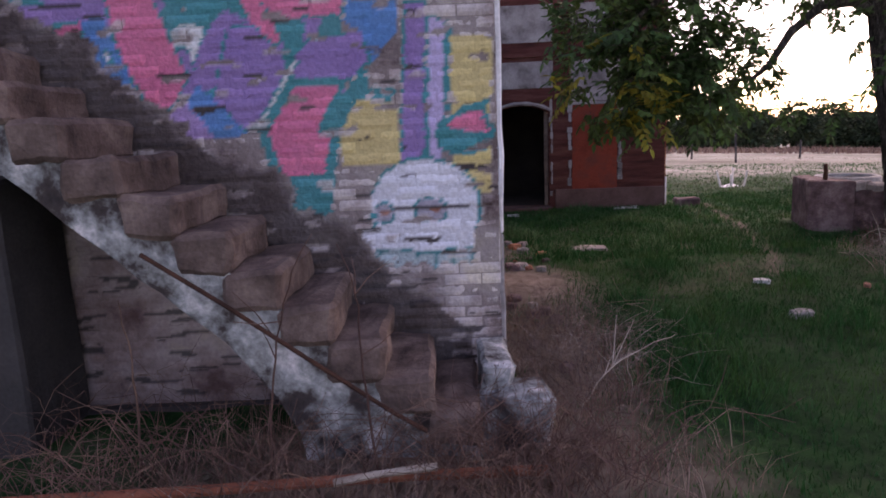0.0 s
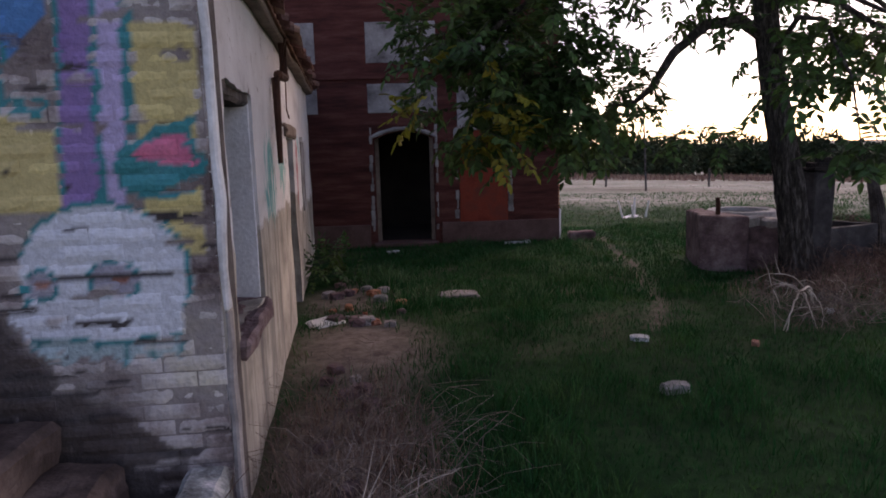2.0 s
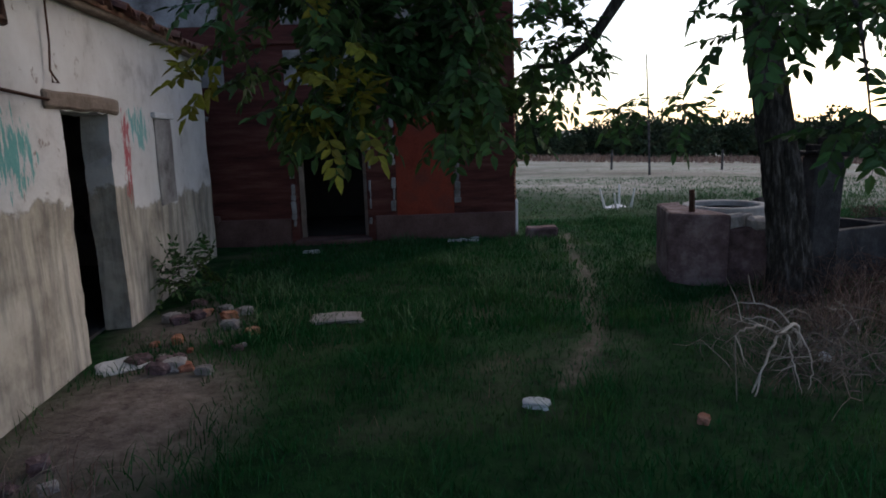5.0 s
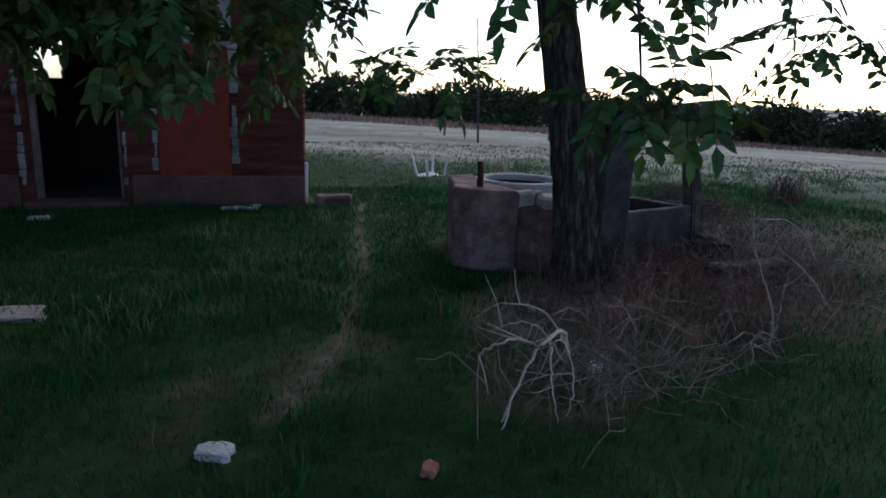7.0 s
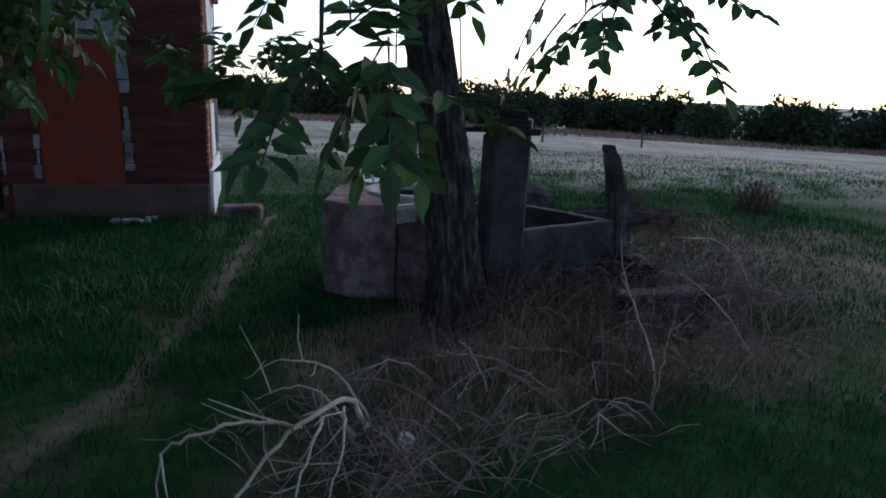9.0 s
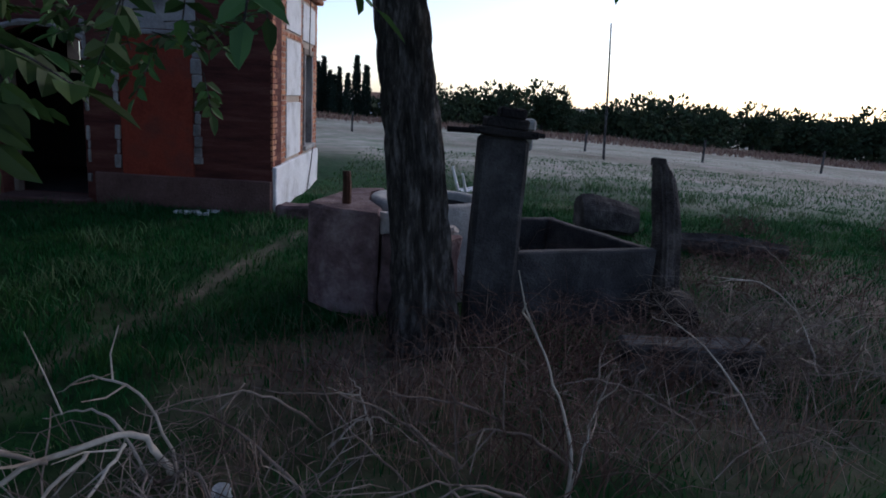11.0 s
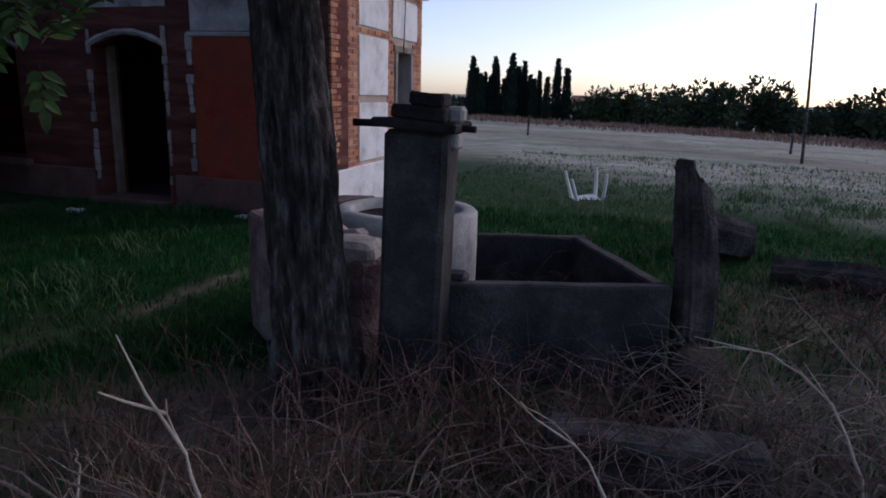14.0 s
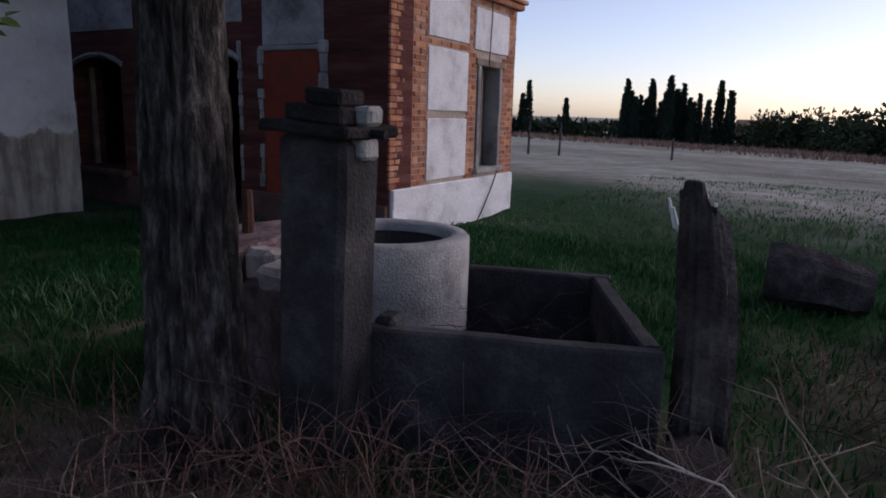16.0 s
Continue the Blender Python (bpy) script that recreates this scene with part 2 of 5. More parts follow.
def ground_material():
    m = bpy.data.materials.new("ground")
    m.use_nodes = True
    N, L = m.node_tree.nodes, m.node_tree.links
    geo = N.new("ShaderNodeNewGeometry")
    at = N.new("ShaderNodeAttribute")
    at.attribute_name = "cover"
    sep = N.new("ShaderNodeSeparateColor")
    L.new(at.outputs["Color"], sep.inputs[0])

    def mottled(scale, a, b):
        n = N.new("ShaderNodeTexNoise")
        n.inputs["Scale"].default_value, n.inputs["Detail"].default_value, n.inputs["Roughness"].default_value = scale, 8, 0.7
        L.new(geo.outputs["Position"], n.inputs["Vector"])
        r = N.new("ShaderNodeValToRGB")
        r.color_ramp.elements[0].position, r.color_ramp.elements[0].color = 0.35, (*a, 1)
        r.color_ramp.elements[1].position, r.color_ramp.elements[1].color = 0.65, (*b, 1)
        L.new(n.outputs[0], r.inputs[0])
        return r.outputs[0], n.outputs[0]

    def mix(fac, a, b):
        x = N.new("ShaderNodeMix")
        x.data_type = "RGBA"
        L.new(fac, x.inputs["Factor"])
        L.new(a, x.inputs[6])
        L.new(b, x.inputs[7])
        return x.outputs[2]
    green, hn = mottled(7.0, (0.004, 0.024, 0.008), (0.016, 0.07, 0.018))
    dry, _ = mottled(4.0, (0.10, 0.075, 0.058), (0.28, 0.215, 0.17))
    dirt, _ = mottled(9.0, (0.12, 0.09, 0.075), (0.27, 0.22, 0.19))
    c = mix(sep.outputs[0], green, dry)
    c = mix(sep.outputs[1], c, dirt)
    straw, _ = mottled(1.2, (0.20, 0.26, 0.17), (0.56, 0.49, 0.44))
    c = mix(sep.outputs[2], c, straw)
    b = N["Principled BSDF"]
    L.new(c, b.inputs["Base Color"])
    b.inputs["Roughness"].default_value = 0.95
    b.inputs["Specular IOR Level"].default_value = 0.1
    bp = N.new("ShaderNodeBump")
    bp.inputs["Strength"].default_value, bp.inputs["Distance"].default_value = 0.7, 0.06
    L.new(hn, bp.inputs["Height"])
    L.new(bp.outputs[0], b.inputs["Normal"])
    return m


def low_wall_material():
    """Whitewash above, bare stained render below a broken edge, with sprayed teal and red marks."""
    m = bpy.data.materials.new("low wall plaster")
    m.use_nodes = True
    N, L = m.node_tree.nodes, m.node_tree.links
    tc = N.new("ShaderNodeTexCoord")
    xyz = N.new("ShaderNodeSeparateXYZ")
    L.new(tc.outputs["Object"], xyz.inputs[0])

    def tex(scale, detail=8.0, vec=None):
        n = N.new("ShaderNodeTexNoise")
        n.inputs["Scale"].default_value, n.inputs["Detail"].default_value, n.inputs["Roughness"].default_value = scale, detail, 0.65
        L.new(vec or tc.outputs["Object"], n.inputs["Vector"])
        return n.outputs[0]

    def ramp(src, *stops):
        r = N.new("ShaderNodeValToRGB")
        el = r.color_ramp.elements
        while len(el) < len(stops):
            el.new(0.5)
        for e, (p, c) in zip(el, stops):
            e.position, e.color = p, (*c, 1) if isinstance(c, tuple) else (c, c, c, 1)
        L.new(src, r.inputs[0])
        return r.outputs[0]

    def calc(op, a, b=None, c=None):
        x = N.new("ShaderNodeMath")
        x.operation = op
        for i, s in enumerate((a, b, c)):
            if s is None:
                continue
            if isinstance(s, (int, float)):
                x.inputs[i].default_value = s
            else:
                L.new(s, x.inputs[i])
        return x.outputs[0]

    def mix(fac, a, b):
        x = N.new("ShaderNodeMix")
        x.data_type = "RGBA"
        L.new(fac, x.inputs["Factor"])
        L.new(a, x.inputs[6])
        if isinstance(b, tuple):
            x.inputs[7].default_value = (*b, 1)
        else:
            L.new(b, x.inputs[7])
        return x.outputs[2]
    u, z = xyz.outputs[0], xyz.outputs[2]
    white = ramp(tex(1.6), (0.3, (0.40, 0.38, 0.38)), (0.45, (0.66, 0.64, 0.64)), (0.7, (0.78, 0.77, 0.78)))
    flake = ramp(tex(6.0), (0.60, 0.0), (0.66, 1.0))
    chips = calc("MULTIPLY", flake, ramp(calc("DIVIDE", u, 10.0), (0.40, 1.0), (0.5, 0.25)))
    white = mix(chips, white, (0.30, 0.24, 0.22))
    grey = ramp(tex(2.2), (0.32, (0.22, 0.19, 0.16)), (0.5, (0.44, 0.39, 0.33)), (0.68, (0.56, 0.51, 0.44)))
    streak = N.new("ShaderNodeMapping")
    streak.inputs["Scale"].default_value = (5, 5, 0.7)
    L.new(tc.outputs["Object"], streak.inputs[0])
    runs = ramp(tex(1.4, 6.0, streak.outputs[0]), (0.45, 0.0), (0.62, 0.65))
    grey = mix(runs, grey, (0.12, 0.11, 0.105))
    edge = calc("MULTIPLY_ADD", tex(2.0), 0.55, 0.93)
    edge = calc("SUBTRACT", edge, calc("MULTIPLY", calc("GREATER_THAN", u, 5.4), 0.25))
    low = ramp(calc("MULTIPLY_ADD", calc("SUBTRACT", edge, z), 8.0, 0.5), (0.35, 0.0), (0.65, 1.0))
    c = mix(low, white, grey)

    def blot(u0, z0, ru, rz, colour, sc, c):
        du = calc("DIVIDE", calc("SUBTRACT", u, u0), ru)
        dz = calc("DIVIDE", calc("SUBTRACT", z, z0), rz)
        d = calc("ADD", calc("MULTIPLY", du, du), calc("MULTIPLY", dz, dz))
        drip = N.new("ShaderNodeMapping")
        drip.inputs["Scale"].default_value = (3.2, 3.2, 0.7)
        L.new(tc.outputs["Object"], drip.inputs[0])
        d = calc("ADD", d, calc("MULTIPLY_ADD", tex(sc, 6.0, drip.outputs[0]), 7.0, -3.3))
        return mix(ramp(d, (0.55, 0.85), (1.0, 0.0)), c, colour)
    c = blot(2.35, 1.5, 0.42, 0.36, (0.03, 0.36, 0.34), 4.0, c)
    c = blot(3.3, 1.55, 0.3, 0.25, (0.06, 0.38, 0.36), 6.0, c)
    c = blot(5.75, 1.72, 0.3, 0.2, (0.12, 0.42, 0.42), 5.0, c)
    c = blot(5.35, 1.45, 0.10, 0.45, (0.45, 0.04, 0.06), 7.0, c)
    b = N["Principled BSDF"]
    L.new(c, b.inputs["Base Color"])
    b.inputs["Roughness"].default_value = 0.92
    bp = N.new("ShaderNodeBump")
    bp.inputs["Strength"].default_value, bp.inputs["Distance"].default_value = 0.5, 0.02
    L.new(calc("ADD", tex(12.0), calc("MULTIPLY", low, -1.0)), bp.inputs["Height"])
    L.new(bp.outputs[0], b.inputs["Normal"])
    return m


GROUND = ground_material()
LOW_WALL = low_wall_material()

# ---- ground: one sheet to the horizon, falling gently away across the field ----
G = -0.08


def lump(x, y, s):
    return noise.noise(Vector((x * s, y * s, 3.7)))


def height(x, y):
    d = math.hypot(x - 5, y - 8)
    z = G + 0.05 * lump(x, y, 0.5) + 0.03 * lump(x, y, 1.9)
    if d > 14:
        z -= min(d - 14, 120) * 0.030
        z -= 0.026 * max(-60, min(x - 5, 120)) * min(1, (d - 14) / 30)
        z += 0.12 * lump(x, y, 0.13) * min(1, (d - 14) / 15)
    return z


def blob(x, y, cx, cy, rx, ry):
    return max(0.0, 1 - ((x - cx) / rx) ** 2 - ((y - cy) / ry) ** 2)


PATH = ((5.2, 13.4), (4.85, 11.4), (4.63, 10.1), (4.2, 8.4), (3.7, 7.4))


def path_near(x, y):
    best = 9.0
    for (ax, ay), (bx, by) in zip(PATH, PATH[1:]):
        t = max(0, min(1, ((x - ax) * (bx - ax) + (y - ay) * (by - ay)) / ((bx - ax) ** 2 + (by - ay) ** 2)))
        best = min(best, math.hypot(x - ax - t * (bx - ax), y - ay - t * (by - ay)))
    return best


def dryness(x, y):
    n = lump(x, y, 0.8) * 0.5 + lump(x, y, 2.6) * 0.35
    d = 0.75 * blob(x, y, 6.7, 8.5, 2.2, 1.1) + 0.7 * blob(x, y, 5.2, 7.4, 0.8, 0.6) + 1.3 * blob(x, y, -0.1, 3.2, 1.9, 0.9)
    d += 1.2 * blob(x, y, 0.9, 5.0, 0.7, 1.6) + 0.75 * blob(x, y, 10.2, 10.5, 3.2, 4.0) + 0.35 * blob(x, y, 2.2, 1.9, 1.0, 1.4)
    far = max(0.0, min(1.0, (y + 0.35 * (x - 6) - 19 + 2.5 * lump(x, y, 0.25)) / 4))
    band = 0.28 * (lump(x, y * 2.4, 0.09) + 0.6 * lump(x, y * 3, 0.4))
    return max(0.0, min(1.0, d + n * 0.8 - 0.12 if far <= 0 else max(d + n * 0.8 - 0.12, far * (0.72 + band * 1.6))))


def field(x, y):
    """Pale straw of the open field, in uneven bands."""
    f = max(0.0, min(1.0, (y + 0.7 * (x - 6) - 17.5 + 2.5 * lump(x, y, 0.25)) / 6))
    return max(0.0, min(1.0, f * (0.66 + 0.5 * lump(x, y * 2.2, 0.08) + 0.35 * lump(x, y * 2, 0.45))))


def bareness(x, y):
    p = path_near(x, y)
    b = max(0.0, 0.62 - p / 0.24) + 0.3 * lump(x, y, 3.0) * (p < 0.4)
    b = max(b, 1.1 * blob(x, y, 0.9, 7.2, 0.9, 1.5), 0.9 * blob(x, y, 0.7, 9.2, 0.7, 1.0))
    b += 0.7 * blob(x, y, 6.3, 9.0, 1.0, 0.7)
    return max(0.0, min(1.0, b))


def spread(lo, hi, near_lo, near_hi, step, far):
    out, v = [], near_lo
    while v < near_hi:
        out.append(v)
        v += step
    s = step
    while v < hi:
        out.append(v)
        s = min(s * 1.12, far)
        v += s
    out.append(hi)
    v, s = near_lo, step
    while v > lo:
        s = min(s * 1.12, far)
        v -= s
        out.insert(0, v)
    return out


gx, gy = spread(-900, 900, -4, 13, 0.12, 90), spread(-60, 1200, -1, 17, 0.12, 90)
gverts = [(x, y, height(x, y)) for y in gy for x in gx]
w = len(gx)
ground = raw("ground", gverts, [(j * w + i, j * w + i + 1, (j + 1) * w + i + 1, (j + 1) * w + i) for j in range(len(gy) - 1) for i in range(w - 1)], GROUND, smooth=True)
tagged(ground, "rough grass ground with worn dirt path and dry field", "ground", kind="structure")
cover = ground.data.color_attributes.new("cover", "FLOAT_COLOR", "POINT")
cover.data.foreach_set("color", [c for x, y, z in gverts for c in (dryness(x, y), bareness(x, y), field(x, y), 1)])

# ---- the two-storey brick house ----
HOUSE = Vector((4.455, 13.475, 0))
TURN = -3.18
H0 = -0.25
WID = 7.6
house = thing("house", pose(HOUSE.x, HOUSE.y, 0, 0, 0, TURN), "derelict two-storey red brick house with white panels", "house")


def hb(name, material, x0, x1, y0, y1, z0, z1, parent, label="", bevel=0.0, rough=0.0, cuts=0):
    return part(name, box(bmesh.new(), x0, x1, y0, y1, z0, z1, bevel, rough, cuts), material, parent, label)


# front wall: local x runs from -WID to 0 at the corner, y into the house
DOOR = (-3.36, -2.29, -0.02, 2.02)
WIN = (-5.82, -4.68, 0.40, 1.98)
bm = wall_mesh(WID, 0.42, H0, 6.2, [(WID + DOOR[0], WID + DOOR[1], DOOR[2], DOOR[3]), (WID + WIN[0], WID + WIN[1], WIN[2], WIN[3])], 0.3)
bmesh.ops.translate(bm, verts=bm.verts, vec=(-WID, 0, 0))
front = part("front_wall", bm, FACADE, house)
# arches over the two openings: shallow segments of brick that close the corners
for (x0, x1, z0, z1), rise in ((DOOR, 0.14), (WIN, 0.13)):
    bm = bmesh.new()
    n, rows = 10, []
    for i in range(n + 1):
        x = x0 + (x1 - x0) * i / n
        k = 2 * i / n - 1
        rows.append([bm.verts.new((x, y, z)) for y in (0.0, 0.4) for z in (z1 - rise * k * k - 0.02, z1 + 0.01)])
    for a, b in zip(rows, rows[1:]):
        bm.faces.new((a[0], b[0], b[1], a[1]))
        bm.faces.new((a[2], a[3], b[3], b[2]))
        bm.faces.new((a[0], a[2], b[2], b[0]))
    part("arch_soffit", bm, FACADE, house)
    pile = Pile()
    arc = [(x0 - 0.06 + (x1 - x0 + 0.12) * i / 13, 2 * i / 13 - 1) for i in range(14)]
    pile.tube([(x, -0.01, z1 - rise * k * k * 1.1 + 0.03) for x, k in arc], [0.032 + 0.006 * ((i * 7) % 3) for i in range(14)], 6)
    raw("arch_moulding", pile.v, pile.f, GREY_PLASTER, house, "pale flaking arch moulding")
# white rendered panels between brick piers, above the openings; darker than the side's, as shade
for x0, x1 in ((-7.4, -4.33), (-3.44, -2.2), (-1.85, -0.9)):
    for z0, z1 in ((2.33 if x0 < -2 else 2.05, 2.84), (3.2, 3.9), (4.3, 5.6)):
        hb("panel", GREY_PLASTER, x0, x1, -0.012, 0.05, z0, z1, house, "stained white plaster panel, darkened as the shaded front", 0.006, 0.004, 3)
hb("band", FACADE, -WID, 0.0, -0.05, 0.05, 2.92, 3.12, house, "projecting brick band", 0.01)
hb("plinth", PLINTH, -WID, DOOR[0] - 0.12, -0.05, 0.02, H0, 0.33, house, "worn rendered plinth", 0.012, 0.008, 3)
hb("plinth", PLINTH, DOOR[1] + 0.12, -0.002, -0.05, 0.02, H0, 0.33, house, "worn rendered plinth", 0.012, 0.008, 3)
hb("threshold", PLINTH, DOOR[0] - 0.05, DOOR[1] + 0.05, -0.16, 0.3, H0, -0.01, house, "worn red tile threshold", 0.015, 0.006, 3)
hb("window_sill", PLINTH, WIN[0] - 0.12, WIN[1] + 0.12, -0.12, 0.1, 0.30, 0.40, house, "", 0.015)
# blind red-rendered window with ragged white quoins
hb("blind_window", RED_RENDER, -1.83, -0.95, -0.02, 0.04, -0.06, 1.98, house, "bricked-up opening rendered in red", 0.008)


def quoin(x, z0, z1, wid, seed):
    r = random.Random(seed)
    z = z0
    while z < z1:
        hh = r.uniform(0.08, 0.2)
        if r.random() < 0.82:
            ww = wid * r.uniform(0.45, 1.3)
            hb("quoin", GREY_PLASTER, x - ww / 2 + r.uniform(-.02, .02), x + ww / 2, -0.03 - r.random() * 0.012, 0.03, z, z + hh * 0.96, house, "broken white plaster edging", 0.012, 0.012, 2)
        z += hh


quoin(-1.88, 0.3, 2.0, 0.09, 1)
quoin(-0.9, 0.3, 2.0, 0.10, 2)
quoin(DOOR[0] - 0.06, 0.2, 1.95, 0.06, 3)
quoin(DOOR[1] + 0.05, 0.2, 1.95, 0.05, 4)
quoin(WIN[0] - 0.05, 0.4, 1.9, 0.06, 5)
hb("blind_lintel", GREY_PLASTER, -1.9, -0.88, -0.04, 0.04, 1.985, 2.04, house, "flaked plaster lintel", 0.012, 0.01, 4)
# jambs set back inside the openings
hb("door_frame", TIMBER, DOOR[0] + 0.001, DOOR[0] + 0.07, 0.2, 0.3, -0.01, 1.9, house, "old timber door jamb", 0.006)
hb("door_frame", TIMBER, DOOR[1] - 0.07, DOOR[1] - 0.001, 0.2, 0.3, -0.01, 1.9, house, "old timber door jamb", 0.006)
hb("window_frame", TIMBER, WIN[0] + 0.001, WIN[0] + 0.06, 0.2, 0.28, 0.41, 1.88, house, "old timber window jamb", 0.006)
hb("window_frame", TIMBER, WIN[1] - 0.06, WIN[1] - 0.001, 0.2, 0.28, 0.41, 1.88, house, "old timber window jamb", 0.006)

# side wall, nearly square to the front
side_m = house.matrix_basis.inverted() @ Matrix(((-0.005, -0.99998, 0, 4.455), (0.99998, -0.005, 0, 13.475), (0, 0, 1, 0), (0, 0, 0, 1)))
SLEN = 3.28
SW = (2.12, 2.76, 0.62, 1.95)
side = part("side_wall", wall_mesh(SLEN, 0.42, H0, 6.2, [SW, (0, 0.425, H0, 6.2)], 0.4), MORTAR, house, "brick side wall with white panels")
side.matrix_basis = side_m
for z0, z1 in ((0.55, 1.27), (1.36, 2.08), (2.19, 2.74), (3.3, 4.4)):
    b = part("panel", box(bmesh.new(), 0.77, 1.77, -0.022, 0.03, z0, z1, 0.006, 0.004, 4), WHITE_PLASTER, side, "white plaster panel")
for u0, u1, z0, z1 in ((1.95, 3.0, 2.14, 2.66), (1.95, 3.0, 3.3, 4.4)):
    part("panel", box(bmesh.new(), u0, u1, -0.022, 0.03, z0, z1, 0.006, 0.004, 4), WHITE_PLASTER, side, "white plaster panel")
part("plinth", box(bmesh.new(), 0.035, SLEN, -0.045, 0.03, H0, 0.5, 0.012, 0.012, 5), WHITE_PLASTER, side, "whitewashed plinth with stains")
part("cornice", box(bmesh.new(), -0.05, SLEN + 0.06, -0.1, 0.03, 2.78, 2.86, 0.012), BRICK_RED, side, "projecting brick string course")
part("cornice", box(bmesh.new(), -0.05, SLEN + 0.1, -0.14, 0.03, 2.865, 2.92, 0.012), BRICK_RED, side, "projecting brick string course")
part("window_frame", box(bmesh.new(), SW[0] - 0.06, SW[0] + 0.03, -0.03, 0.2, SW[2], SW[3], 0.01, 0.008, 4), GREY_PLASTER, side, "pale broken window jamb")
part("window_frame", box(bmesh.new(), SW[1] - 0.03, SW[1] + 0.05, -0.03, 0.2, SW[2], SW[3], 0.01, 0.008, 4), GREY_PLASTER, side, "pale broken window jamb")
part("lintel", box(bmesh.new(), SW[0] - 0.12, SW[1] + 0.12, -0.03, 0.2, SW[3], SW[3] + 0.09, 0.01, 0.006, 4), TIMBER, side, "old window lintel")
part("window_sill", box(bmesh.new(), SW[0] - 0.1, SW[1] + 0.1, -0.07, 0.2, SW[2] - 0.07, SW[2], 0.01, 0.006, 3), CONCRETE, side)
part("shutter", box(bmesh.new(), SW[0] + 0.34, SW[0] + 0.39, 0.12, 0.3, SW[2], SW[3] - 0.02, 0.006), TIMBER, side, "half-open old wooden shutter")
p = Pile()
p.tube([(2.35, -0.04, 3.3), (2.36, -0.05, 2.6), (2.33, -0.045, 2.0), (2.34, -0.05, 1.95)], [0.008] * 4)
raw("cable", p.v, p.f, BLACK, side, "thin black cable")
p = Pile()
p.tube([(2.75, -0.055, 0.62), (2.5, -0.06, 0.3), (2.2, -0.065, 0.0), (2.05, -0.07, -0.1)], [0.008] * 4)
raw("cable", p.v, p.f, BLACK, side, "thin black cable")
# back and far walls, floors and roof that close the house; insides painted dark as shade
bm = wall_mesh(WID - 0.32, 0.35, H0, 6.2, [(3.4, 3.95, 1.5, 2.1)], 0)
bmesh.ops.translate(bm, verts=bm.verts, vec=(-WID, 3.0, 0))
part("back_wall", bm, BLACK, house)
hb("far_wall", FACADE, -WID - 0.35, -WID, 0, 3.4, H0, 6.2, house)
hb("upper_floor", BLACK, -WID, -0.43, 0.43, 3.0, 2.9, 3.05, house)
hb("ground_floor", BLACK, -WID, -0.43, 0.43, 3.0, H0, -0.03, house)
bm = bmesh.new()
vs = [bm.verts.new(c) for c in ((-WID - .6, -.35, 6.2), (.35, -.35, 6.2), (.35, 3.75, 6.2), (-WID - .6, 3.75, 6.2), (-WID - .6, 1.7, 7.3), (.35, 1.7, 7.3))]
for f in ((0, 1, 5, 4), (2, 3, 4, 5), (1, 2, 5), (3, 0, 4), (3, 2, 1, 0)):
    bm.faces.new([vs[i] for i in f])
part("roof", bm, TILE, house, "weathered tiled roof")

# ---- the low building: painted gable wall and long plastered wall ----
WX, WY = 0.38, 4.273
low = thing("outbuilding", pose(0, 0, 0), "low plastered outbuilding with tiled eaves and broken openings", "outbuilding")
LLEN = 8.6
long_wall = part("long_wall", wall_mesh(LLEN, 0.23, -0.3, 2.66, [(0.42, 1.46, 0.76, 2.05), (4.05, 4.98, -0.3, 1.83)], 0.11, 0.035), LOW_WALL, low, "whitewashed wall peeling to grey render")
ang = math.degrees(math.atan2(8.18, -0.35))
long_wall.matrix_basis = pose(WX, WY + 0.02, 0, 0, 0, ang)
lw = long_wall
part("lintel", box(bmesh.new(), 3.78, 5.2, -0.04, 0.2, 1.84, 1.97, 0.02, 0.02, 6), TIMBER, lw, "old timber door lintel")
part("niche", box(bmesh.new(), 6.25, 6.85, -0.012, 0.02, 0.9, 1.82, 0.006, 0.006, 4), GREY_PLASTER, lw, "plastered-up grey window recess")
part("niche_ledge", box(bmesh.new(), 6.2, 6.9, -0.04, 0.02, 1.82, 1.88, 0.006, 0.006, 4), WHITE_PLASTER, lw)
part("window_sill", box(bmesh.new(), 0.36, 1.5, -0.06, 0.24, 0.66, 0.76, 0.02, 0.03, 6), WELL_STONE, lw, "crumbling brick window ledge")
part("reveal", box(bmesh.new(), 1.44, 1.47, 0.02, 0.225, 0.76, 2.0, 0.004, 0.004, 4), WHITE_PLASTER, lw, "whitewashed window reveal")
part("lintel", box(bmesh.new(), 0.40, 1.5, 0.03, 0.225, 1.98, 2.1, 0.02, 0.03, 6), MORTAR_DARK, lw, "broken brick lintel")
part("corner_strip", box(bmesh.new(), -0.005, 0.07, -0.035, 0.01, 1.0, 2.66, 0.012, 0.014, 9), WHITE_PLASTER, lw, "cracked white corner render")
part("corner_strip", box(bmesh.new(), -0.005, 0.09, -0.03, 0.01, -0.3, 1.0, 0.012, 0.014, 7), GREY_PLASTER, lw, "cracked grey corner render")
